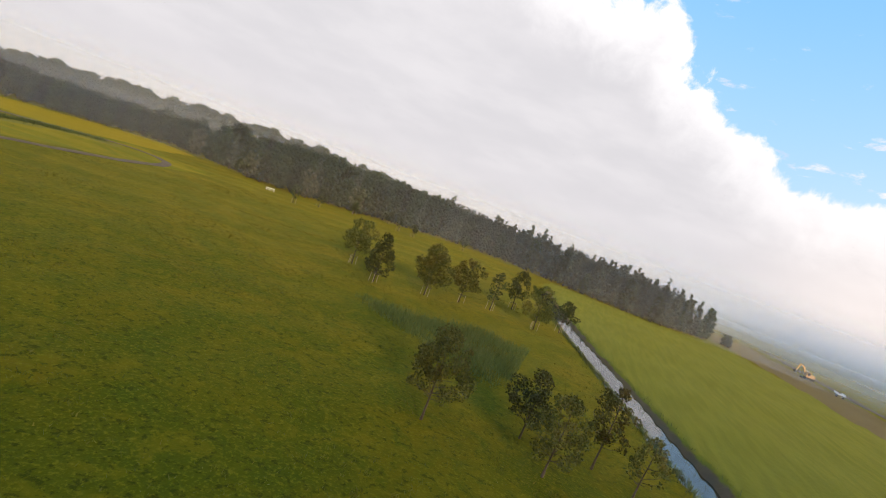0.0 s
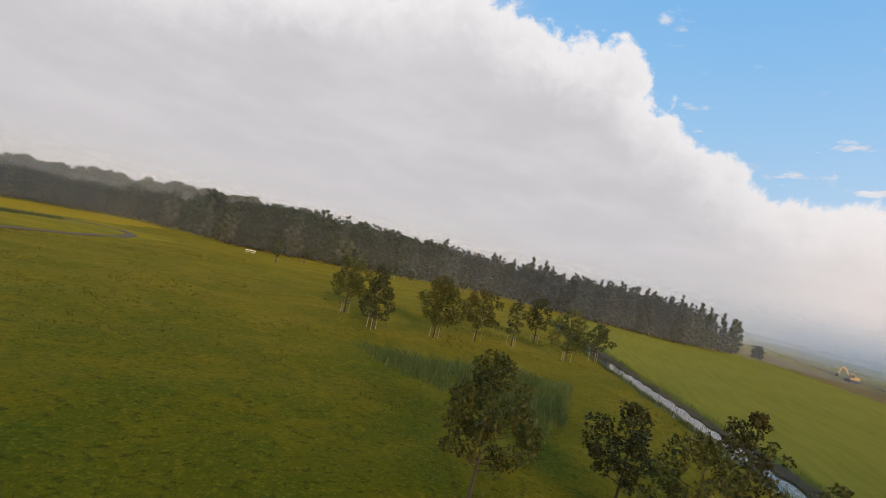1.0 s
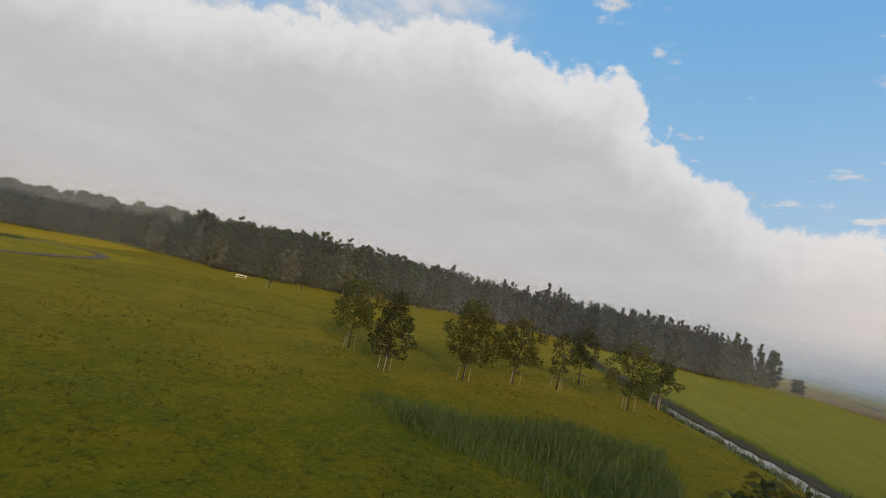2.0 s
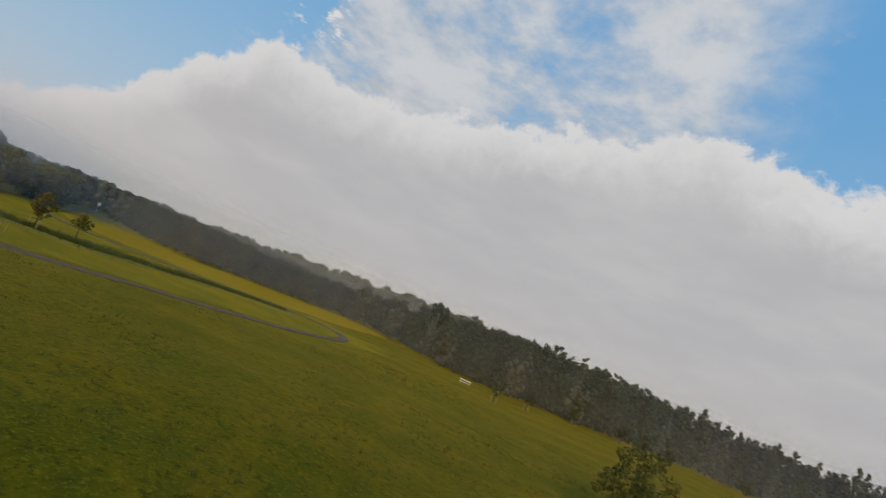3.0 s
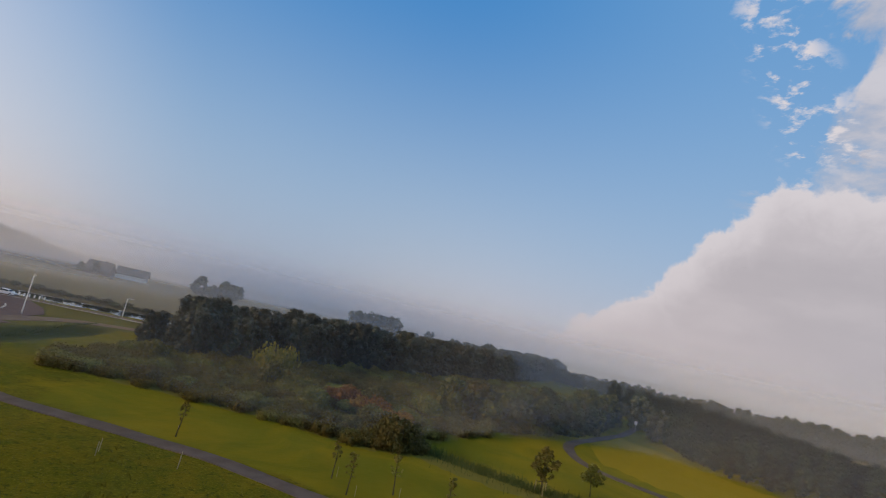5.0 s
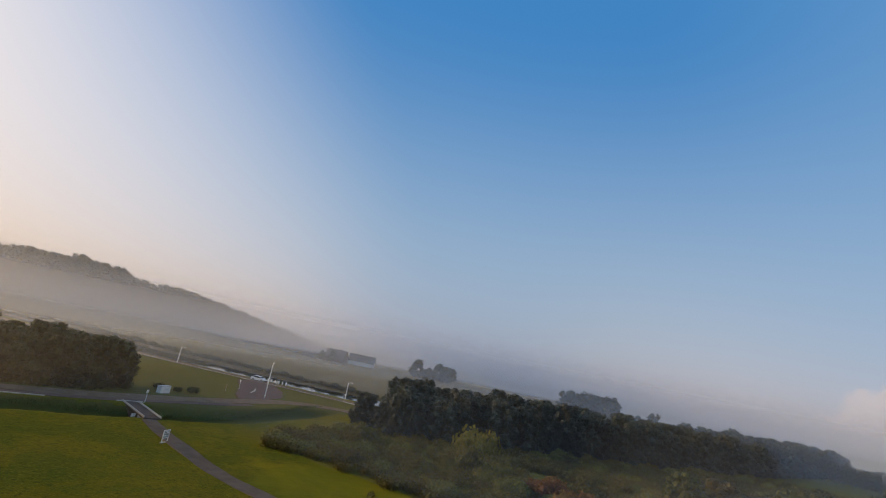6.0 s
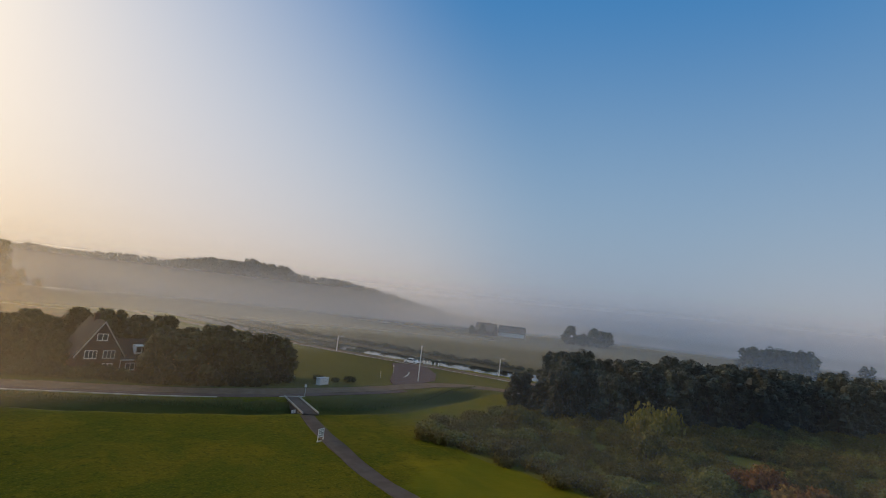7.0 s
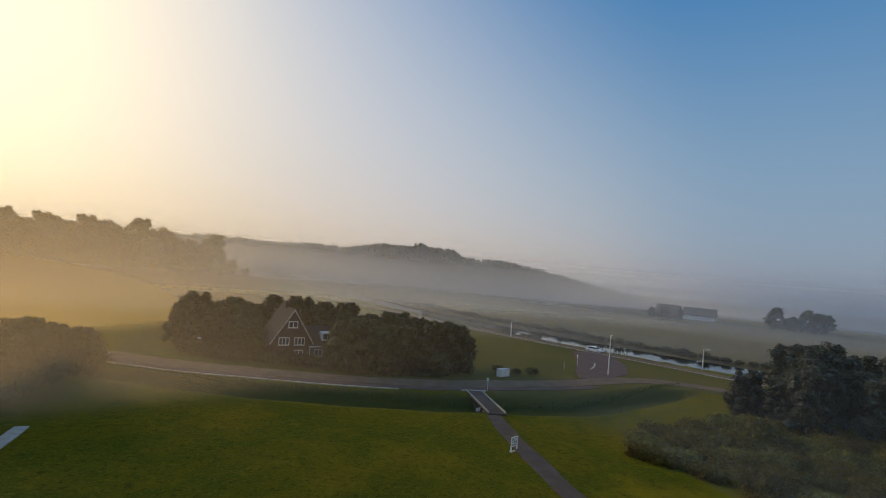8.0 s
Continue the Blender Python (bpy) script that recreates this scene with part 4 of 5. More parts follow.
def plant_woods():
    broad = [big_tree("wood_tree", 200 + i, h, w, 0.3, 32, "round", LEAF_WOOD, 70, 0.24, lab, group="trees along the wood edge", core=0.70, tall=1.25)
             for i, (h, w, lab) in enumerate([(12.5, 3.3, "broad grey-green tree at the wood edge"), (13.2, 3.0, "tall olive tree with a ragged crown at the wood edge"),
                                              (11.6, 3.4, "round-headed dull green tree at the wood edge"), (13.6, 3.0, "tall grey-green tree standing out of the wood")])]
    spire = [big_tree("conifer", 220 + i, h, w, 0.5, 24, "spire", LEAF_PINE, 55, 0.24, "dark narrow conifer with a pointed top at the wood edge", group="conifers along the wood edge")
             for i, (h, w) in enumerate([(13.5, 2.5), (12.0, 2.2), (14.5, 2.6)])]
    willow = [big_tree("willow_tree", 240, 9.0, 3.2, 0.4, 20, "column", LEAF_WILLOW, 50, 0.26, "pale silvery willow at the wood edge", group="willows along the wood edge")]
    # wood to the north: front rows as trees, the depth as one mass
    west = WOOD_EDGE[:8]
    mid = WOOD_EDGE[7:15]
    east = WOOD_EDGE[14:]
    for line, temps, seed, depth in ((west, broad, 1, 9), (mid, broad + spire[:1], 2, 8), (east, spire + broad[:1], 3, 8)):
        rows = edge_spots(line, depth, 3.1, 1.5, 4.2, seed, 1.9)
        rows = [[(x, y, float(np.interp(x, [-160, -140, -128, -105, -60, 0, 70], [0.66, 0.74, 0.94, 1.10, 1.22, 1.15, 0.98]))) for x, y in r] for r in rows]
        spread(temps, rows[0] + rows[1][::2], seed * 10, 0.62, 1.10)
        joined_stuff("far_wood", temps, [spot for r in rows[2:] for spot in r], seed * 10 + 5, "dense dull green wood behind the edge trees", 0.92, 1.08)
    place(willow[0], [(-118, 155), (-90, 149.5), (-62, 174), (-74, 160), (-172, 89), (-190, 88)], 77, 0.9, 1.15)
    end_bush = [(79, 231, 0.52), (84, 92, 0.42), (83, 99, 0.34)]
    for x, y, s in end_bush:
        copy_thing(broad[2], Matrix.LocRotScale((x, y, gz(x, y)), None, (s * 1.5, s * 1.5, s * 0.8)))

    # tall dark grove to the west, trunks showing against the sky
    pines = [big_tree("grove_tree", 260 + i, h, w, 0.8, 40, "pine", LEAF_PINE, 60, 0.24, "tall dark tree with a dense flat-topped crown in the grove", group="trees of the western grove", core=0.74)
             for i, (h, w) in enumerate([(14.0, 5.8), (13.4, 5.4), (14.6, 6.0)])]
    grove_front = [(-117, -19), (-117, -13), (-120, -8), (-127, -2), (-138, 4), (-152, 10), (-170, 18), (-192, 28), (-216, 38), (-250, 50), (-300, 64), (-350, 80)]
    rows = edge_spots(grove_front, 4, 6.0, 3.0, 6.5, 9, 1.5)
    rows = [[(x, y, float(np.interp(x, [-250, -190, -150, -138, -128, -122, -117], [0.78, 0.76, 0.80, 0.76, 0.68, 0.58, 0.44]))) for x, y in r] for r in rows]
    spread(pines, rows[0] + rows[1], 300, 0.92, 1.06)
    joined_stuff("far_wood", pines, rows[2] + rows[3], 310, "depth of the tall dark grove", 0.95, 1.08)

    # scrub before the grove
    kinds = [shrub("shrub", 320, 1.7, 2.8, LEAF_SCRUB, "rounded olive-green shrub in the rough", 100, 0.19, group="shrubs of the rough"),
             shrub("shrub", 321, 2.0, 2.8, LEAF_BUSH, "dark green spreading shrub in the rough", 110, 0.19, group="shrubs of the rough"),
             shrub("shrub", 322, 1.1, 2.8, LEAF_SCRUB, "low yellowish bramble mound", 95, 0.18, group="shrubs of the rough"),
             shrub("shrub", 323, 2.9, 2.6, LEAF_BUSH, "tall dark shrub before the grove", 110, 0.20, group="shrubs of the rough")]
    rust = shrub("shrub", 325, 3.2, 2.4, LEAF_RUST, "rust-orange autumn shrub in the rough", group="rust-coloured shrubs")
    pale = shrub("willow_shrub", 326, 6.5, 3.4, LEAF_WILLOW, "tall pale grey willow bush", group="willow bushes", count=14)
    rng = rng_of(33)
    pts = np.stack([rng.uniform(-215, -86, 900), rng.uniform(-20, 90, 900)], 1)
    pts = pts[inside(pts[:, 0], pts[:, 1], SCRUB)]
    clear = ((pts[:, 0] + 131) / 13) ** 2 + ((pts[:, 1] - 22) / 9) ** 2 > 1
    pts = pts[clear][:330]
    spread(kinds, [tuple(p) for p in pts], 340, 0.55, 1.1)
    q = np.stack([rng.uniform(-240, -86, 2600), rng.uniform(-20, 90, 2600)], 1)
    q = q[inside(q[:, 0], q[:, 1], SCRUB)]
    joined_stuff("bramble_cover", [kinds[2], kinds[0]], [tuple(p) for p in q[:900]], 345, "low olive and brown bramble cover of the rough", 0.5, 0.95)
    line = curve_points([(-89, -9), (-90, 0), (-91.5, 12), (-93, 22), (-92.5, 30), (-93, 37), (-96, 41.5), (-105, 42)], 3.2)
    spread(kinds, [(x - 2.2, y - 0.6) for x, y in line], 350, 0.6, 1.0)
    place(rust, [(-110.5, 26.5), (-109, 29.5), (-107.5, 34), (-106.5, 37), (-112.5, 28.5), (-111.5, 23.5), (-114.5, 25.5), (-109.5, 32), (-113.5, 31)], 360, 0.85, 1.2)
    place(pale, [(-131, 53.5), (-137, 57.5), (-143.5, 61), (-150, 65), (-158, 70), (-167, 75), (-180, 80), (-192, 84), (-141, 53), (-153, 58), (-166, 65)], 370, 0.9, 1.3)
    rough_tree = [big_tree("small_tree", 380 + i, h, w, 0.2, 30, "round", LEAF_YOUNG, 60, 0.24, "low dull green tree at the edge of the rough", group="low trees of the rough", core=0.74)
                  for i, (h, w) in enumerate([(7.6, 3.4), (6.6, 3.1)])]
    rim = curve_points([(-128, 41), (-129, 49), (-139, 58), (-150, 66), (-163, 72), (-180, 78), (-200, 82)], 4.4)
    spread(rough_tree, [(x, y) for x, y in rim] + [(x - 3, y - 6) for x, y in rim[2:]], 390, 0.75, 1.15)
    # big round bush on the swell
    copy_thing(kinds[0], Matrix.LocRotScale((-125, 6, gz(-125, 6)), None, (1.7, 1.7, 2.8)))
    for x, y, wide, tall in ((-97, 38.5, 1.35, 1.5), (-100.5, 36, 1.2, 1.3), (-104, 33, 1.0, 1.2), (-112, 12, 1.1, 1.5), (-108, -8, 1.2, 1.4), (-116, 30, 1.1, 1.4), (-121, 38, 1.2, 1.5)):
        copy_thing(kinds[3], Matrix.LocRotScale((x, y, gz(x, y)), Euler((0, 0, x)), (wide, wide, tall)))

    # dark clump between house and road, trees round the house
    clump = [big_tree("clump_tree", 400 + i, h, w, 0.3, 44, "round", LEAF_DARK, 60, 0.22, "dense dark tree of the clump beside the road", group="trees of the roadside clump", core=0.78)
             for i, (h, w) in enumerate([(8.9, 5.4), (8.3, 5.0)])]
    spots = [(-65.5, -52), (-69, -51), (-73.5, -50.5), (-78, -50), (-82, -50.5), (-85, -52), (-67, -57.5), (-72, -57), (-77, -57), (-82, -57.5), (-86, -58.5), (-71, -63), (-77, -63.5), (-83, -64)]
    spread(clump, spots, 410, 0.86, 1.04)
    yard = [big_tree("yard_tree", 420 + i, h, w, 0.8, 38, "round", LEAF_DARK, 60, 0.22, "dull dark tree beside the house", group="trees round the house")
            for i, (h, w) in enumerate([(8.6, 4.1), (7.4, 3.7)])]
    spread(yard, [(-40, -79), (-43, -84), (-47, -81), (-50, -88), (-52.5, -92), (-37.5, -75), (-60, -77, 1.0), (-64, -75, 1.0), (-69, -72, 0.95), (-62, -84, 1.15), (-56, -88, 1.15), (-66, -80, 1.1), (-58, -80, 1.15), (-74, -70), (-45, -90), (-50.5, -63.5, 0.72), (-48, -67, 0.78), (-51.5, -70, 0.85), (-44.5, -70, 0.8), (-65, -57.5, 0.7)], 430, 0.78, 1.2)
    # near bushes at the south-east
    spread(yard, [(-23.5, -38), (-19.5, -35), (-17, -41), (-24, -45), (-13, -38), (-26.5, -51), (-10, -47), (-19, -50)], 440, 0.8, 1.08)

    # hedges along the canal and beyond the road
    low = [shrub("hedge_shrub", 450, 3.0, 2.6, LEAF_DARK, "dark hedge shrub on the canal bank", group="hedge along the canal")]
    bank = curve_points([tuple(p) for p in CANAL[10:46]], 2.6)
    place(low[0], [(x - 13.0, y - 2.0) for x, y in bank], 451, 0.5, 0.85)
    near_bank = curve_points([(-116, -142), (-123, -121), (-130, -103), (-134, -95)], 2.6)
    place(low[0], [(x + 1.0, y) for x, y in near_bank], 452, 0.4, 0.7)
    place(low[0], [(-98, -50), (-95, -51.5), (-89, -54), (-101, -49.5)], 453, 0.4, 0.6)
    garden = curve_points([(-39, -66), (-45, -61), (-51, -57.5), (-57, -54.5), (-63, -51.5)], 1.7)
    place(low[0], [(x, y) for x, y in garden] + [(x - 0.8, y - 2.6) for x, y in garden[::2]], 454, 0.6, 0.95)

    # tall misty trees to the south, wooded ridge, far clumps
    tall = [big_tree("tall_tree", 460 + i, h, w, 2.0, 36, "round", LEAF_DARK, 16, 0.60, "tall hazy tree standing in the mist", group="tall trees in the mist")
            for i, (h, w) in enumerate([(25.0, 7.0), (22.0, 6.0)])]
    belt = curve_points([(-55, -222), (-48, -218), (-41, -215), (-22, -207), (-3, -202), (17, -195), (45, -182), (80, -155)], 4.2)
    spread(tall, [(x, y, float(np.interp(x, [-55, -47, -41, -33, -15, 20], [0.45, 0.72, 0.98, 0.86, 1.08, 1.03]))) for x, y in belt] + [(x + 2.5, y - 9.0) for x, y in belt[9::2]], 470, 0.95, 1.05)
    # the ridge falls off to the west
    ridge = []
    rngr = rng_of(48)
    tops = np.array([(130, 3.0), (136, 9.0), (140.5, 15.0), (144.5, 20.0), (149.5, 26.5), (152.5, 26.0), (154.5, 27.0), (156, 31.0), (159, 33.0), (163, 31.0), (167, 27.0), (173, 26.0), (178, 27.0), (186, 25.0)])
    for a in np.arange(134, 186, 0.5):
        for k in range(4):
            dist = 385 + 16 * k + 8 * rngr.random()
            ridge.append((-43 - dist * math.sin(radians(a)), 37 + dist * math.cos(radians(a)), np.interp(a, tops[:, 0], tops[:, 1]) / 23.5 * (0.90 + 0.04 * k)))
    joined_stuff("far_wood", tall, ridge, 480, "wooded ridge dimmed by mist", 0.95, 1.05)
    far = [big_tree("far_tree", 490, 12.0, 5.0, 0.5, 18, "round", LEAF_DARK, 9, 0.7, "far round tree dimmed blue by mist", group="far trees in the polder")]
    place(far[0], [(-341, -163, 1.15), (-346, -158), (-352, -160), (-358, -156, 1.1), (-364, -154), (-371, -153), (-313, -214, 0.8), (-299, -205, 0.6), (-290, -206, 0.5), (-333, -200, 0.5)], 491, 0.6, 1.05)
    row = [(-318 - 1.5 * i, -46 + 4.0 * i, 0.88) for i in range(7)] + [(-330 - 4 * i, -10 + 7 * i, 0.62 + 0.2 * math.sin(i * 2.3)) for i in range(14)] + [(-325 - 1.5 * i, -46 + 4.0 * i) for i in range(6)]
    joined_stuff("far_wood", far, row, 492, "far belt of trees dimmed blue by mist", 1.0, 1.3)
    # poplar row beyond the work road
    joined_stuff("far_wood", spire, [(150 + 3.2 * i, 500 - 2.5 * i + 4 * math.sin(i * 1.9)) for i in range(80)], 493, "far row of slim trees in the mist", 0.55, 0.95)
    joined_stuff("far_wood", broad, [(-320 + 14 * i, 300 + 40 * math.sin(i * 0.7) + 14 * math.cos(i * 2.1)) for i in range(30)] + [(-330 + 6 * i, 180 + 2.8 * i + 9 * math.sin(i * 1.3)) for i in range(40)], 494, "hazy woodland far behind the edge", 0.6, 0.85)
    backs = []
    rngb = rng_of(49)
    for a in np.arange(2, 92, 0.55):
        roll = 0.96 + 0.06 * math.sin(a * 0.9) + 0.05 * math.sin(a * 2.3 + 1.0)
        for k in range(4):
            d = 300 + 12 * k + 8 * rngb.random()
            b = a + 0.6 * (rngb.random() - 0.5)
            top = roll * np.interp(b, [2, 14, 23, 32, 41, 50, 58, 66, 77, 92], [0.50, 0.60, 0.72, 0.80, 0.76, 0.64, 0.52, 0.41, 0.36, 0.28])
            backs.append((-10 - d * math.sin(radians(b)), 45 + d * math.cos(radians(b)), top * (0.95 + 0.09 * rngb.random())))
    joined_stuff("far_wood", tall, backs, 496, "tall woodland far off in the mist", 0.95, 1.05)
    joined_stuff("far_wood", spire + broad, [(58 - 7 * i, 275 + 12 * math.sin(i * 1.1)) for i in range(38)], 495, "hazy woodland behind the conifers", 1.15, 1.42)
    for t in broad + spire + willow + pines + kinds + [rust, pale] + rough_tree + clump + yard + low + tall + far:
        discard(t)


plant_young_trees()
plant_woods()


def reeds():
    """Tall grass and reed in the wet hollow and along the ditches, rough tufts in the meadow."""
    rng = rng_of(600)

    def blades(P, hmin, hmax, wide, lean):
        n = len(P)
        a = rng.random(n) * 6.28
        h = hmin + (hmax - hmin) * rng.random(n)
        z = ground_height(P[:, 0], P[:, 1]) - 0.03
        base = np.stack([P[:, 0], P[:, 1], z], 1)
        s = np.stack([np.cos(a), np.sin(a), 0 * a], 1) * (wide * (0.6 + 0.8 * rng.random(n)))[:, None]
        tip = base + np.stack([lean * h * rng.normal(size=n), lean * h * rng.normal(size=n), h], 1)
        return np.stack([base - s, base + s, tip + s * 0.25, tip - s * 0.25], 1)

    P = np.stack([rng.uniform(-9, 17, 60000), rng.uniform(48, 77, 60000)], 1)
    dens = 0.5 + 0.5 * np.sin(P[:, 0] * 0.5 + 2 * np.sin(P[:, 1] * 0.31)) * np.sin(P[:, 1] * 0.43)
    rim = np.clip(line_distance(P[:, 0], P[:, 1], np.array(REEDBED + REEDBED[:1], float)) / 5.0, 0, 1)
    P = P[inside(P[:, 0], P[:, 1], REEDBED) & (rng.random(len(P)) < (0.1 + 0.7 * dens) * rim)]
    tagged(new("reed_bed", quad_mesh("reed_bed", blades(P, 0.30, 0.90, 0.036, 0.25), LEAF_REED)), "tall dull green reed and rush in a wet hollow", "reeds", kind="stuff")
    out = []
    for line, half, n, h in ((FIELD_DITCH, 2.45, 9000, 0.7), (ROAD_DITCH, 2.2, 7000, 0.55), (ROUGH_STRIP, 0.2, 9000, 0.9)):
        i = rng.integers(0, len(line) - 1, n)
        u = rng.random(n)[:, None]
        c = line[i] * (1 - u) + line[i + 1] * u
        d = line[i + 1] - line[i]
        d /= np.linalg.norm(d, axis=1)[:, None]
        side = np.where(rng.random(n) < (0.5 if half > 2.5 else 0.95), 1, -1) * (half + (0.5 if half > 1 else 1.7) * np.abs(rng.normal(size=n)))
        P = c + np.stack([-d[:, 1], d[:, 0]], 1) * side[:, None]
        out.append(blades(P, h * 0.35, h, 0.03, 0.2))
    tagged(new("ditch_reeds", quad_mesh("ditch_reeds", np.concatenate(out), LEAF_REED)), "rough reed and long grass on the ditch banks", "reeds", kind="stuff")
    # tufts, in drifts
    C = np.stack([rng.uniform(-70, 34, 11000), rng.uniform(8, 120, 11000)], 1)
    P = np.repeat(C, 6, 0) + rng.normal(size=(len(C) * 6, 2)) * np.repeat(0.10 + 0.22 * rng.random(len(C)), 6)[:, None]
    f = np.sin(P[:, 0] * 0.21 + 1.7 * np.sin(P[:, 1] * 0.17)) * np.sin(P[:, 1] * 0.24 + 1.3 * np.sin(P[:, 0] * 0.13))
    ok = (rng.random(len(P)) < np.clip(0.25 + 0.75 * f, 0.04, 1)) & (line_distance(P[:, 0], P[:, 1], FIELD_DITCH) > 2.5) & ~inside(P[:, 0], P[:, 1], FRESH) & (line_distance(P[:, 0], P[:, 1], PATH_A) > 1.5)
    tagged(new("grass_tufts", quad_mesh("grass_tufts", blades(P[ok], 0.08, 0.27, 0.04, 0.55), LEAF_GRASS)), "coarse yellow-green tufts of meadow grass", "grass", kind="stuff")


reeds()


# ---- furniture of the meadow ----
def bench(x, y, rz):
    t = thing("bench", "long white-painted wooden bench on the grass", "bench", x, y, gz(x, y), rz)
    for i in range(2):
        part("seat_plank", Build().box((0, -0.12 + 0.17 * i, 0.46), (2.7, 0.11, 0.05), None, 0.012), WHITE_PAINT, t)
    for i in range(1):
        part("back_plank", Build().box((0, 0.36, 0.92), (2.7, 0.045, 0.16), Matrix.Rotation(radians(-8), 4, "X"), 0.012), WHITE_PAINT, t)
    for s in (-1.05, 1.05):
        part("leg", Build().box((s, -0.16, 0.2), (0.10, 0.10, 0.46), None, 0.01).box((s, 0.27, 0.42), (0.10, 0.09, 0.92), Matrix.Rotation(radians(-6), 4, "X"), 0.01).box((s, 0.04, 0.40), (0.09, 0.5, 0.08), None, 0.01), CONCRETE, t)


def info_board(x, y, rz):
    t = thing("information_board", "white-framed information board on two posts beside the path", "sign", x, y, gz(x, y), rz)
    for s in (-0.62, 0.62):
        part("post", Build().box((s, 0, 0.85), (0.12, 0.12, 2.3), None, 0.02), WHITE_PAINT, t)
    fr = Build()
    for z in (0.72, 1.92):
        fr.box((0, 0, z), (1.12, 0.09, 0.10), None, 0.01)
    part("frame", fr, WHITE_PAINT, t)
    panel = part("panel", Build().box((0, 0, 1.32), (1.12, 0.04, 1.10), None, 0.008), PRINT, t, "grey-green printed panel")
    for z, w, u, h in ((1.72, 0.80, 0.0, 0.09), (1.50, 0.40, -0.28, 0.22), (1.48, 0.36, 0.26, 0.04), (1.38, 0.36, 0.26, 0.04), (1.10, 0.40, 0.24, 0.24), (1.10, 0.38, -0.27, 0.05), (1.00, 0.38, -0.27, 0.05)):
        for side in (-1, 1):
            part("printed_block", Build().box((u * side, 0.026 * side, z), (w, 0.008, h)), WHITE_PAINT, panel)
    part("foot_plate", Build().box((0, 0, 0.04), (1.5, 0.4, 0.12), None, 0.03), CONCRETE, t)
    t.scale = (0.8, 0.8, 0.8)


def foot_bridge():
    a, b = Vector((-79.6, -24.8, 0)), Vector((-82.0, -36.6, 0))
    mid, d = (a + b) / 2, (b - a)
    rz = math.degrees(math.atan2(d.y, d.x))
    z = 0.16
    t = thing("foot_bridge", "flat concrete foot bridge with low pale kerbs over the roadside ditch", "bridge", mid.x, mid.y, z, rz)
    part("deck", Build().box((0, 0, 0), (d.length, 2.5, 0.24), None, 0.03), PATH_GRIT, t)
    for s in (-1.2, 1.2):
        part("kerb", Build().box((0, s, 0.26), (d.length, 0.16, 0.26), None, 0.03), CONCRETE, t, "pale painted kerb")
    for k in (-0.3, 0.3):
        part("pier", Build().box((d.length * k, 0, -0.85), (0.4, 2.6, 1.5), None, 0.04), CONCRETE, t)
    part("sill", Build().box((d.length / 2 + 0.4, 0, 0.06), (0.6, 4.2, 0.20), None, 0.03), CONCRETE, t, "pale concrete sill at the road")


def lamp_post(x, y, height, rz):
    t = thing("lamp_post", "slim pale steel lamp post with a short arm", "street lamp", x, y, gz(x, y), rz, "lamp posts along the roads")
    part("base", Build().tube([(0, 0, -0.2), (0, 0, 0.5), (0, 0, 0.55)], [0.15, 0.15, 0.11], 10), GREY_METAL, t)
    part("pole", Build().tube([(0, 0, 0.3), (0, 0, height * 0.5), (0, 0, height)], [0.12, 0.10, 0.07], 10), WHITE_PAINT, t)
    part("arm", Build().tube([(0, 0, height - 0.05), (0.35, 0, height + 0.08), (0.9, 0, height + 0.12)], [0.05, 0.045, 0.04], 8), GREY_METAL, t)
    head = part("lamp_head", Build().box((1.15, 0, height + 0.10), (0.6, 0.24, 0.12), None, 0.04), GREY_METAL, t)
    part("diffuser", Build().box((1.15, 0, height + 0.035), (0.44, 0.17, 0.05), None, 0.015), LAMP_GLASS, head)


def bollards():
    spots = [(-139.1 - 0.5 * i, -77.6 + 1.05 * i) for i in range(9)]
    t = thing("bollard", "short white bollard with a dark foot at the road edge", "bollard", group="row of bollards")
    part("shaft", Build().tube([(0, 0, 0.0), (0, 0, 0.72), (0, 0, 0.95), (0, 0, 1.0)], [0.17, 0.16, 0.15, 0.06], 10), WHITE_PAINT, t)
    part("foot", Build().tube([(0, 0, -0.2), (0, 0, 0.14)], [0.22, 0.21], 10), DARK_METAL, t)
    for x, y in spots:
        copy_thing(t, pose(x, y, gz(x, y)))
    discard(t)


def sign_post(x, y, rz, high, w, h, mat, label, kind="traffic sign"):
    t = thing("road_sign", label, kind, x, y, gz(x, y), rz)
    part("post", Build().tube([(0, 0, -0.3), (0, 0, high)], [0.045, 0.045], 8), GREY_METAL, t)
    plate = part("plate", Build().box((0, -0.06, high - h / 2), (w, 0.03, h), None, 0.012), mat, t)
    part("border", Build().box((0, -0.08, high - h / 2), (w * 0.86, 0.012, h * 0.12)), DARK_METAL, plate)
    return t


# ---- vehicles ----
def wheel(parent, x, y, r, w):
    tyre = part("wheel", Build().tube([(x, y - w / 2, r), (x, y - w / 2 + 0.03, r), (x, y + w / 2 - 0.03, r), (x, y + w / 2, r)], [r * 0.9, r, r, r * 0.9], 18), RUBBER, parent, "black rubber wheel")
    part("rim", Build().tube([(x, y - w / 2 - 0.012, r), (x, y + w / 2 + 0.012, r)], [r * 0.62, r * 0.62], 14), GREY_METAL, tyre)


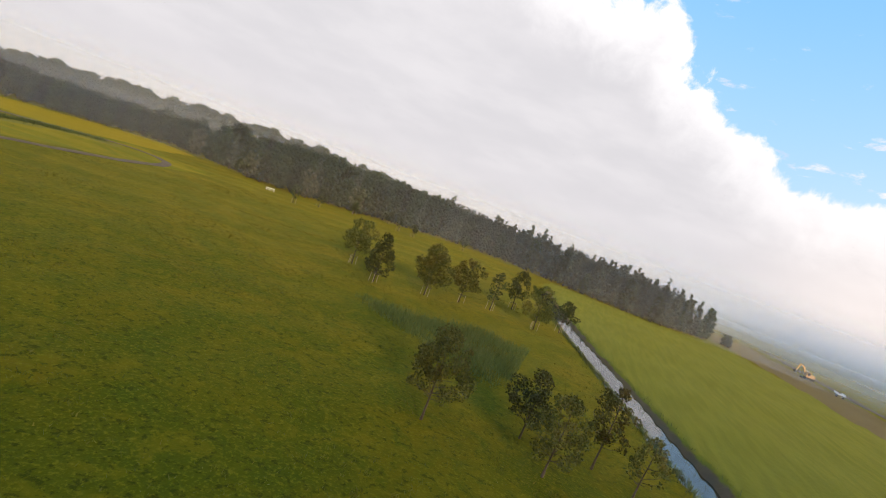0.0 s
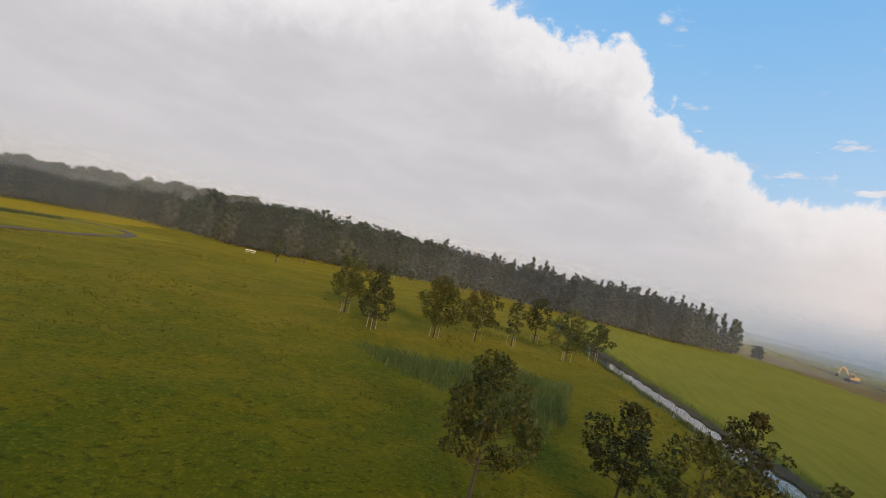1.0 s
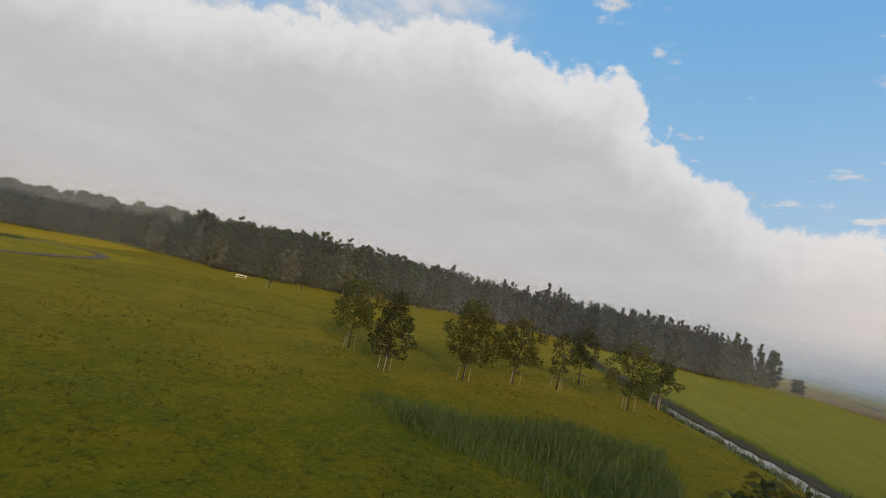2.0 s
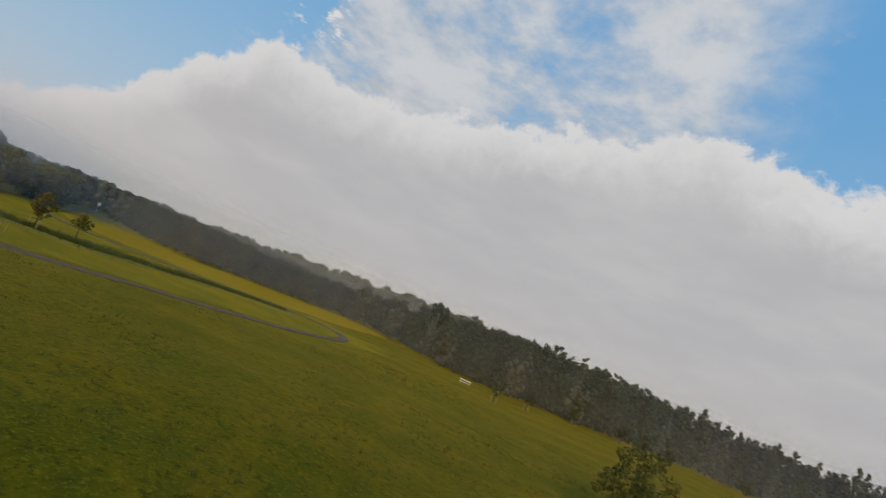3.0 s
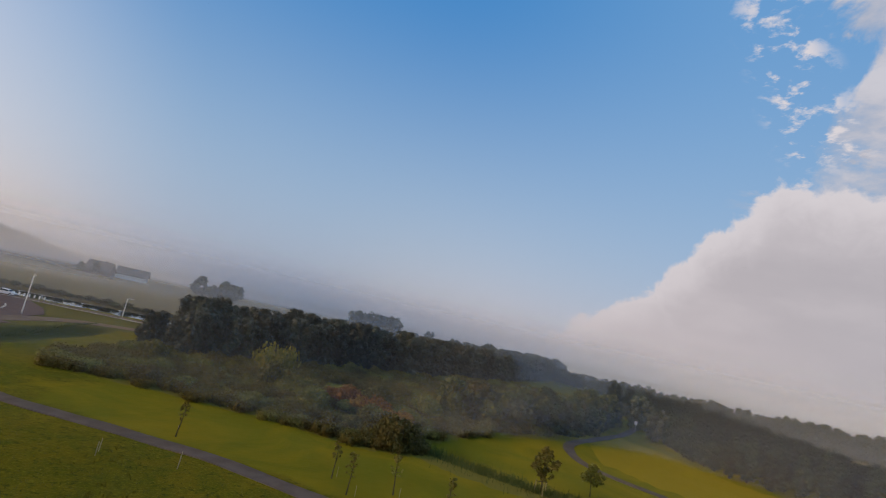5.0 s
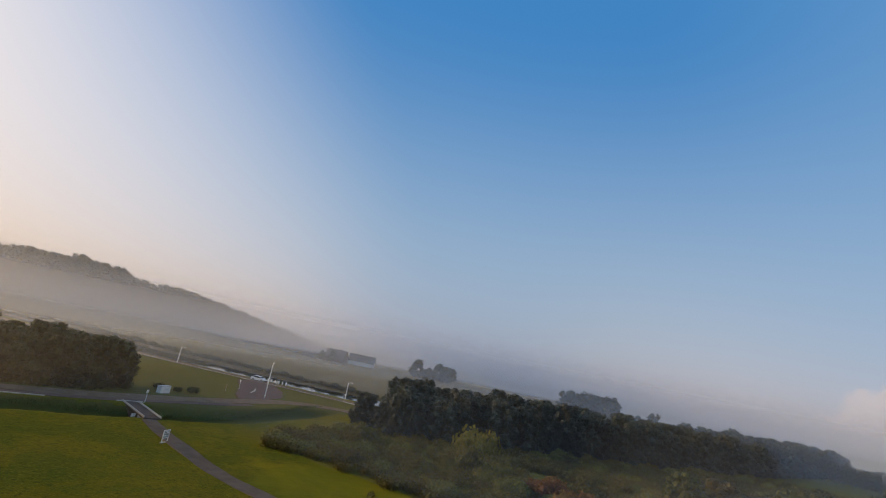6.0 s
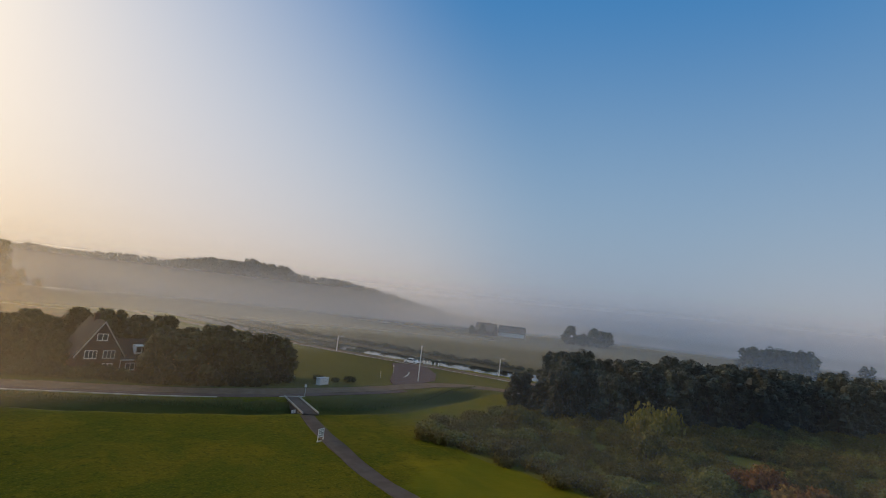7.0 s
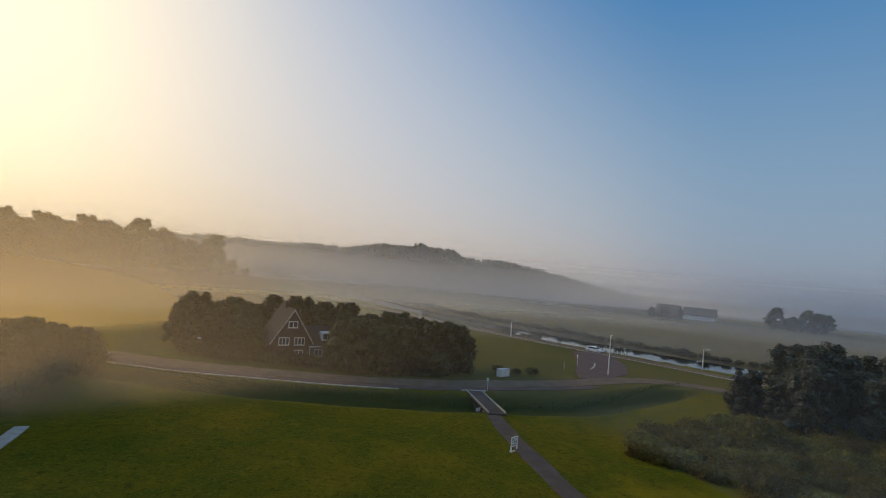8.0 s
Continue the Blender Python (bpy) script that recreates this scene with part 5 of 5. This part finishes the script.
def car(x, y, rz, paint, label, van=False):
    t = thing("car", label, "car", x, y, gz(x, y) + 0.02, rz)
    if van:
        body = [(-2.5, 0.35), (2.35, 0.35), (2.5, 0.6), (2.45, 1.05), (1.75, 1.25), (1.15, 2.05), (0.95, 2.15), (-2.4, 2.18), (-2.5, 2.05)]
        glass = [(1.02, 1.25), (1.72, 1.27), (1.18, 1.98), (1.02, 2.0)]
    else:
        body = [(-2.1, 0.32), (2.1, 0.32), (2.18, 0.55), (2.1, 0.78), (1.15, 0.95), (-1.75, 0.98), (-2.12, 0.92), (-2.17, 0.6)]
        glass = None
    bm = Build().prism(body, -0.88, 0.88)
    part("body", bm, paint, t)
    if not van:
        part("cabin", Build().prism([(-1.72, 0.97), (1.12, 0.95), (0.45, 1.42), (0.25, 1.47), (-1.05, 1.47), (-1.35, 1.38)], -0.76, 0.76), paint, t)
        for s in (-0.77, 0.77):
            part("side_window", Build().prism([(-1.45, 1.02), (0.92, 1.0), (0.40, 1.38), (-1.15, 1.40)], s - 0.012, s + 0.012), GLASS, t)
        part("windscreen", Build().box((0.80, 0, 1.2), (0.03, 1.36, 0.60), Matrix.Rotation(radians(-55), 4, "Y")), GLASS, t)
        part("rear_window", Build().box((-1.56, 0, 1.2), (0.03, 1.30, 0.46), Matrix.Rotation(radians(38), 4, "Y")), GLASS, t)
    else:
        for s in (-0.885, 0.885):
            part("side_window", Build().prism(glass, s - 0.012, s + 0.012), GLASS, t)
        part("windscreen", Build().box((1.47, 0, 1.65), (0.03, 1.5, 0.86), Matrix.Rotation(radians(-37), 4, "Y")), GLASS, t)
    f = 2.16 if not van else 2.5
    for s in (-0.62, 0.62):
        part("headlight", Build().box((f - 0.02, s, 0.68), (0.08, 0.32, 0.14), None, 0.02), LAMP_GLASS, t)
        part("tail_light", Build().box((-f + 0.02, s, 0.78), (0.07, 0.22, 0.16), None, 0.02), RED_PLASTIC, t)
    part("bumper", Build().box((f + 0.01, 0, 0.42), (0.10, 1.66, 0.18), None, 0.03), DARK_METAL, t)
    for wx in (-1.3, 1.32):
        for s in (-0.80, 0.80):
            wheel(t, wx, s, 0.32, 0.22)
    return t


def excavator(x, y, rz):
    t = thing("excavator", "yellow tracked excavator standing on the bare earth", "excavator", x, y, gz(x, y), rz)
    for s in (-1.05, 1.05):
        tr = part("track", Build().prism([(-1.7, 0.02), (1.7, 0.02), (2.0, 0.35), (1.75, 0.78), (-1.75, 0.78), (-2.0, 0.35)], s - 0.28, s + 0.28), RUBBER, t, "black crawler track")
        for k in range(4):
            part("roller", Build().tube([(-1.2 + 0.8 * k, s - 0.31, 0.3), (-1.2 + 0.8 * k, s + 0.31, 0.3)], [0.2, 0.2], 12), DARK_METAL, tr)
    part("turntable", Build().tube([(0, 0, 0.7), (0, 0, 1.0)], [0.75, 0.75], 16), DARK_METAL, t)
    part("engine_housing", Build().box((-0.9, 0, 1.55), (2.1, 2.4, 1.15), None, 0.12), YELLOW_PAINT, t)
    part("counterweight", Build().box((-1.95, 0, 1.4), (0.5, 2.4, 0.85), None, 0.14), DARK_METAL, t)
    cab = part("cab", Build().prism([(0.1, 1.0), (1.7, 1.0), (1.75, 1.7), (1.45, 2.85), (0.15, 2.9)], 0.2, 1.2), YELLOW_PAINT, t)
    part("window", Build().prism([(0.3, 1.7), (1.6, 1.7), (1.35, 2.7), (0.3, 2.72)], 1.19, 1.22), GLASS, cab)
    part("windscreen", Build().prism([(1.60, 1.75), (1.66, 1.75), (1.46, 2.75), (1.41, 2.75)], 0.28, 1.12), GLASS, cab)
    part("boom", Build().prism([(0.6, 1.2), (1.2, 1.2), (2.9, 3.9), (4.3, 4.55), (4.3, 4.85), (2.6, 4.5), (0.6, 1.9)], -0.55, -0.15), YELLOW_PAINT, t)
    part("stick", Build().prism([(4.0, 4.95), (4.45, 4.95), (5.25, 2.2), (4.95, 2.1), (4.1, 4.3)], -0.48, -0.2), YELLOW_PAINT, t)
    part("bucket", Build().prism([(4.7, 2.2), (5.4, 2.1), (5.6, 1.5), (5.1, 1.15), (4.55, 1.3), (4.9, 1.6)], -0.85, 0.15), DARK_METAL, t)
    part("cylinder", Build().tube([(1.6, -0.35, 1.7), (2.5, -0.35, 3.5)], [0.09, 0.07], 8), GREY_METAL, t)
    for s in (0.45, 0.95):
        part("work_lamp", Build().box((1.55, s, 2.95), (0.16, 0.2, 0.16), None, 0.03), LAMP_GLASS, t)


def dump_trailer(x, y, rz):
    t = thing("trailer", "pale flat work trailer beside the work road", "trailer", x, y, gz(x, y), rz)
    part("bed", Build().box((0, 0, 0.95), (5.2, 2.2, 0.18), None, 0.03), GREY_METAL, t)
    for s in (-1.07, 1.07):
        part("side_board", Build().box((0, s, 1.3), (5.2, 0.06, 0.55), None, 0.01), WHITE_PAINT, t)
    part("drawbar", Build().box((3.3, 0, 0.75), (1.5, 0.14, 0.14), None, 0.02), DARK_METAL, t)
    for wx in (-1.2, -0.2):
        for s in (-0.85, 0.85):
            wheel(t, wx, s, 0.42, 0.28)


# ---- buildings ----
def framed_window(house, x, y, z, w, h, panes, side):
    """A white window in a wall facing +y or -y (side), with panes between its bars."""
    win = part("window", Build().box((x, y + 0.03 * side, z), (w, 0.10, h), None, 0.01), WHITE_PAINT, house, "white-framed window")
    n = panes
    pw = (w - 0.12 * (n + 1)) / n
    for i in range(n):
        px = x - w / 2 + 0.12 + pw / 2 + i * (pw + 0.12)
        part("pane", Build().box((px, y + 0.085 * side, z), (pw, 0.02, h - 0.24)), GLASS, win)
    part("sill", Build().box((x, y + 0.12 * side, z - h / 2 - 0.05), (w + 0.2, 0.22, 0.08), None, 0.01), CONCRETE, win)


def house():
    """Gabled brick house; its gable faces the meadow."""
    t = thing("house", "brick house with a steep dark roof and white windows", "house", -56.6, -60.0, gz(-56.6, -60) - 0.05, 8)
    W2, L, eave, ridge = 3.3, 9.0, 4.2, 9.4
    part("wall", Build().prism([(-W2, -0.3), (W2, -0.3), (W2, eave), (0, ridge - 0.25), (-W2, eave)], -L, 0), BRICK, t, "dark red brick wall")
    for s in (-1, 1):
        part("roof", Build().prism([(0, ridge), (s * (W2 + 0.55), eave - 0.85), (s * (W2 + 0.55), eave - 1.05), (0, ridge - 0.24)], -L - 0.4, 0.35), ROOF_TILE, t, "dark tiled roof slope")
        part("barge_board", Build().prism([(0, ridge + 0.06), (s * (W2 + 0.62), eave - 0.86), (s * (W2 + 0.62), eave - 1.22), (0, ridge - 0.36)], 0.352, 0.44), CONCRETE, t, "pale gable board")
    part("chimney", Build().box((0.0, -5.0, ridge + 0.2), (0.8, 0.8, 1.6), None, 0.04), BRICK, t)
    for x, z, w, h, n in ((0, 6.6, 1.7, 1.2, 2), (-1.4, 3.6, 1.9, 1.4, 3), (1.4, 3.6, 1.9, 1.4, 3), (-1.4, 1.3, 1.6, 1.5, 2)):
        framed_window(t, x, 0.0, z, w, h, n, 1)
    door = part("door", Build().box((1.4, 0.03, 1.05), (1.0, 0.09, 2.1), None, 0.01), CAR_DARK, t, "dark front door")
    part("handle", Build().box((1.05, 0.10, 1.05), (0.05, 0.06, 0.14), None, 0.01), GREY_METAL, door)
    # lower wing
    part("wing_wall", Build().prism([(-W2 - 8.0, -0.3), (-W2 - 0.01, -0.3), (-W2 - 0.01, 2.7), (-W2 - 8.0, 2.7)], -6.6, -0.6), BRICK, t)
    part("wing_roof", Build().add([(-W2 - 8.3, -0.2, 2.62), (-W2, -0.2, 2.62), (-W2, -3.6, 6.0), (-W2 - 8.3, -3.6, 6.0), (-W2 - 8.3, -7.0, 2.62), (-W2, -7.0, 2.62),
                                   (-W2 - 8.3, -0.2, 2.44), (-W2, -0.2, 2.44), (-W2, -7.0, 2.44), (-W2 - 8.3, -7.0, 2.44)],
                                  [(0, 1, 2, 3), (3, 2, 5, 4), (6, 7, 1, 0), (4, 5, 8, 9), (0, 3, 4, 9, 6), (1, 7, 8, 5, 2), (6, 9, 8, 7)]), ROOF_TILE, t, "dark tiled wing roof")
    part("gutter", Build().box((-W2 - 4.2, -0.12, 2.55), (8.4, 0.18, 0.2), None, 0.03), WHITE_PAINT, t, "white gutter")
    part("downpipe", Build().tube([(-W2 - 0.25, -0.35, 2.5), (-W2 - 0.25, -0.35, 0.0)], [0.07, 0.07], 8), WHITE_PAINT, t)
    for x in (-W2 - 2.0, -W2 - 5.6):
        framed_window(t, x, -0.6, 1.35, 1.6, 1.3, 2, 1)
    # dormer in the wing roof
    dm = part("dormer", Build().box((-W2 - 3.6, -1.5, 4.3), (2.2, 1.6, 1.6), None, 0.04), WHITE_PAINT, t, "white dormer")
    for u in (-0.5, 0.5):
        part("pane", Build().box((-W2 - 3.6 + u, -0.69, 4.35), (0.78, 0.03, 1.0)), GLASS, dm)


def farm():
    t = thing("farm_barn", "far farm barn with a grey roof and a white end wall", "farm", -324, -200, 0, 35)
    part("wall", Build().prism([(-6, -0.3), (6, -0.3), (6, 3.2), (0, 7.2), (-6, 3.2)], -9, 9), WHITE_PAINT, t, "white end wall")
    for s in (-1, 1):
        part("roof", Build().prism([(0, 7.5), (s * 6.6, 3.0), (s * 6.6, 2.75), (0, 7.2)], -9.5, 9.5), THATCH, t)
    part("door", Build().box((0, 9.03, 1.6), (3.2, 0.1, 3.2), None, 0.02), CAR_DARK, t)
    for x in (-3.6, 3.6):
        part("window", Build().box((x, 9.03, 1.6), (1.2, 0.1, 1.0), None, 0.02), GLASS, t)
    h = thing("farm_house", "far low farmhouse with a steep grey roof", "farm", -305, -207, 0, 20)
    part("wall", Build().prism([(-4.5, -0.3), (4.5, -0.3), (4.5, 2.8), (0, 7.8), (-4.5, 2.8)], -7, 7), BRICK, h)
    for s in (-1, 1):
        part("roof", Build().prism([(0, 8.1), (s * 5.0, 2.6), (s * 5.0, 2.35), (0, 7.8)], -7.4, 7.4), THATCH, h)
    for x in (-2.2, 2.2):
        part("window", Build().box((x, 7.03, 1.5), (1.3, 0.1, 1.2), None, 0.02), GLASS, h)
    part("chimney", Build().box((0, 2.5, 8.2), (0.8, 0.8, 1.4), None, 0.04), BRICK, h)


def utility_box(x, y, rz):
    t = thing("utility_cabinet", "pale low utility cabinet on the verge", "cabinet", x, y, gz(x, y), rz)
    part("body", Build().box((0, 0, 0.72), (2.6, 1.0, 1.3), None, 0.03), WHITE_PAINT, t)
    part("lid", Build().box((0, 0, 1.42), (2.75, 1.15, 0.10), None, 0.02), GREY_METAL, t)
    part("plinth", Build().box((0, 0, 0.0), (2.7, 1.1, 0.3), None, 0.02), CONCRETE, t)
    for s in (-0.65, 0.65):
        d = part("door", Build().box((s, 0.51, 0.74), (1.22, 0.03, 1.12), None, 0.008), WHITE_PAINT, t)
        part("handle", Build().box((s * 0.35, 0.54, 0.8), (0.05, 0.04, 0.16), None, 0.008), DARK_METAL, d)


bench(-72.7, 138.7, 32)
info_board(-74.6, -12.2, 20)
foot_bridge()
lamp_post(-125.5, -98.3, 4.6, 150)
lamp_post(-118.2, -47.4, 8.2, 60)
lamp_post(-153.2, -54.2, 4.8, 150)
bollards()
sign_post(-84.4, -36.6, 15, 2.1, 0.5, 0.5, WHITE_PAINT, "small white traffic sign on a post by the bridge")
sign_post(-118.4, -57.6, 60, 2.2, 1.5, 0.5, WHITE_PAINT, "white direction sign at the red junction")
sign_post(-112.0, -53.8, 40, 1.6, 0.6, 0.8, YELLOW_PAINT, "small ochre sign on a post by the junction")
sign_post(-78.2, -27.6, 15, 1.0, 0.8, 0.5, WHITE_PAINT, "small white notice at the foot bridge")
sign_post(-183.9, 86.8, 240, 2.9, 0.8, 1.0, WHITE_PAINT, "small white sign on a post at the wood edge")
utility_box(-93.6, -47.6, 20)
car(-136.8, -74.0, 114, CAR_WHITE, "white hatchback car on the canal road")
car(-52.6, -80.5, 70, CAR_WHITE, "white van parked in the yard", van=True)
car(-48.0, -77.0, 30, CAR_DARK, "dark car parked under the yard trees")
car(-41.4, -73.5, 10, CAR_WHITE, "white car parked in front of the yard trees")
excavator(107.4, 227.4, 200)
dump_trailer(108, 203, 80)
house()
farm()


# ---- ground mist, as upright see-through sheets ----
MIST_MID = (-10.0, 45.0)


def mist_bank(spots, high, label, foot_north, foot_south, thin=True, colour=(0.90, 0.92, 0.96)):
    """A closed upright sheet round the fields, standing in for haze. Spots: x, y and how much light it holds back
    there.
    """
    cx, cy = MIST_MID
    a = np.array([math.atan2(-(x - cx), y - cy) for x, y, s in spots])
    r = np.array([math.hypot(x - cx, y - cy) for x, y, s in spots])
    w = np.array([s for x, y, s in spots])
    order = np.argsort(a)
    a, r, w = a[order], r[order], w[order]
    a3 = np.concatenate([a - 2 * math.pi, a, a + 2 * math.pi])
    t = np.linspace(-math.pi, math.pi, 121)[:-1]
    rr, ww = np.interp(t, a3, np.tile(r, 3)), np.interp(t, a3, np.tile(w, 3))
    for _ in range(3):
        rr = 0.5 * rr + 0.25 * (np.roll(rr, 1) + np.roll(rr, -1))
        ww = 0.5 * ww + 0.25 * (np.roll(ww, 1) + np.roll(ww, -1))
    n, levels = len(t), 2
    verts, thick = [], []
    for i in range(n):
        for z in (-1.3, 1.3 * rr[i] + 90):
            verts.append((cx - rr[i] * math.sin(t[i]), cy + rr[i] * math.cos(t[i]), z))
            thick.append(ww[i])
    me = bpy.data.meshes.new("mist_bank")
    me.from_pydata(verts, [], [(i * levels + j, (i + 1) % n * levels + j, (i + 1) % n * levels + j + 1, i * levels + j + 1) for i in range(n) for j in range(levels - 1) if max(ww[i], ww[(i + 1) % n]) > 0.004])
    me.polygons.foreach_set("use_smooth", [True] * len(me.polygons))
    me.attributes.new("thick", "FLOAT", "POINT").data.foreach_set("value", np.array(thick, np.float32))
    foot = [float(np.interp(v[1], [-30, 60], [foot_south, foot_north])) for v in verts]
    me.attributes.new("foot", "FLOAT", "POINT").data.foreach_set("value", np.array(foot, np.float32))
    # glow put in by hand: the translucent share rises with bearing toward the sun
    sunward_glow = [0.66 + 0.28 * max(0.0, -math.sin(a) * _s.x + math.cos(a) * _s.y) ** 1.5 for a in np.repeat(t, levels)]
    me.attributes.new("sunward_glow", "FLOAT", "POINT").data.foreach_set("value", np.array(sunward_glow, np.float32))
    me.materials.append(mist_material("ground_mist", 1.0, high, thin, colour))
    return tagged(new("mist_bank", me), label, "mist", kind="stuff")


def arc(radius, a0, a1, share, step=15):
    return [(MIST_MID[0] - radius * math.sin(radians(a)), MIST_MID[1] + radius * math.cos(radians(a)), share) for a in np.arange(a0, a1 + 1, step)]


def ring(spots):
    """Spots of a veil given by bearing, distance and share."""
    return [(MIST_MID[0] - r * math.sin(radians(a)), MIST_MID[1] + r * math.cos(radians(a)), s) for a, r, s in spots]


# haze sheet; its bluish colour is painted to offset the warm sun
mist_bank([(136, 50, 0.10), (132, 110, 0.13), (122, 180, 0.16), (90, 212, 0.15), (62, 209, 0.13), (24, 204, 0.12), (-22, 216, 0.11), (-50, 186, 0.10), (-76, 149, 0.08), (-92, 145, 0.08), (-118, 148, 0.12), (-131, 135, 0.14), (-134, 106, 0.15),
           (-150, 88, 0.14), (-152, 77, 0.15), (-130, 62, 0.14), (-119, 46, 0.10), (-95, 40, 0.06), (-90, 18, 0.06), (-87, -8, 0.06), (-88, -24, 0.05), (-76, -27, 0.03), (-55, -31, 0.04), (-38, -30, 0.07), (-22, -22, 0.10), (2, -15, 0.12), (40, -5, 0.14), (85, 10, 0.12)],
          32, "thin morning mist sheet before the wood and along the road, tinted cool", 1.5, 4, True, (0.88, 0.91, 0.97))
# the low sun's gold is painted into this sheet's colour
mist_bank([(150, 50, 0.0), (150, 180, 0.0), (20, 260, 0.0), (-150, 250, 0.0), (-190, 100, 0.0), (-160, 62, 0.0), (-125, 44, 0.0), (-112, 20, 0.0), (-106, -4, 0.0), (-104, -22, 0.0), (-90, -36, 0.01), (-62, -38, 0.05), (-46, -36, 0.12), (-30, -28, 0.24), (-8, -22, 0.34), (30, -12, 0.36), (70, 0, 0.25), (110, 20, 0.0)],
          30, "low roadside mist sheet with golden sunlight painted in", 3, 3, False, (0.98, 0.72, 0.36))
# stronger orange here, again sunlight put into the colour
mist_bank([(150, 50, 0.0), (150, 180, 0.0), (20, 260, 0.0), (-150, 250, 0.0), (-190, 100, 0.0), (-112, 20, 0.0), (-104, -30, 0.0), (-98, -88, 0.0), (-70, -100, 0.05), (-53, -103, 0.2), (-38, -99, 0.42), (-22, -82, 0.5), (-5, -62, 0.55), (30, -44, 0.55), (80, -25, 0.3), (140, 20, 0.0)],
          44, "morning mist sheet painted golden like the low sun", 3, 3, False, (0.97, 0.68, 0.26))
# three more haze sheets, cool distance tint painted into their colour
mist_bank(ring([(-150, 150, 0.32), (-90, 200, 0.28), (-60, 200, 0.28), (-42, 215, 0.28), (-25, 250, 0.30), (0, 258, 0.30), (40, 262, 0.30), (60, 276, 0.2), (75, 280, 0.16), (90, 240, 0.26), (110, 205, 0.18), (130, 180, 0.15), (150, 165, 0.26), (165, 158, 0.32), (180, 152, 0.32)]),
          36, "pale painted mist sheet over wood and southern fields", 4, 5, True, (0.88, 0.91, 0.97))
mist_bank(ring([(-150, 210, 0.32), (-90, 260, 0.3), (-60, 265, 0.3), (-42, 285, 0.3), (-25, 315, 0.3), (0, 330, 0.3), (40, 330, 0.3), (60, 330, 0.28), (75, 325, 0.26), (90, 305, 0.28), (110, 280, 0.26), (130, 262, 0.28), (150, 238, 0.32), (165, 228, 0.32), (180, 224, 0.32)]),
          42, "painted mist sheet over the polder", 4, 5, True, (0.88, 0.91, 0.97))
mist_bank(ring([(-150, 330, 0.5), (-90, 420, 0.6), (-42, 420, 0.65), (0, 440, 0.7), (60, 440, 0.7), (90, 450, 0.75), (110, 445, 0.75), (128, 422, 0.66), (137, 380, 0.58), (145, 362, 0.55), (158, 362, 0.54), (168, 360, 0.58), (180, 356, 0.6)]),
          50, "deep painted mist sheet before the ridge", 4, 5, False, (0.84, 0.87, 0.95))
# sheet added as painted horizon haze, hiding the ground's far edge
mist_bank(arc(900, 0, 345, 0.97), 64, "far pale mist sheet painted along the horizon", 3, 3, False, (0.88, 0.88, 0.92))
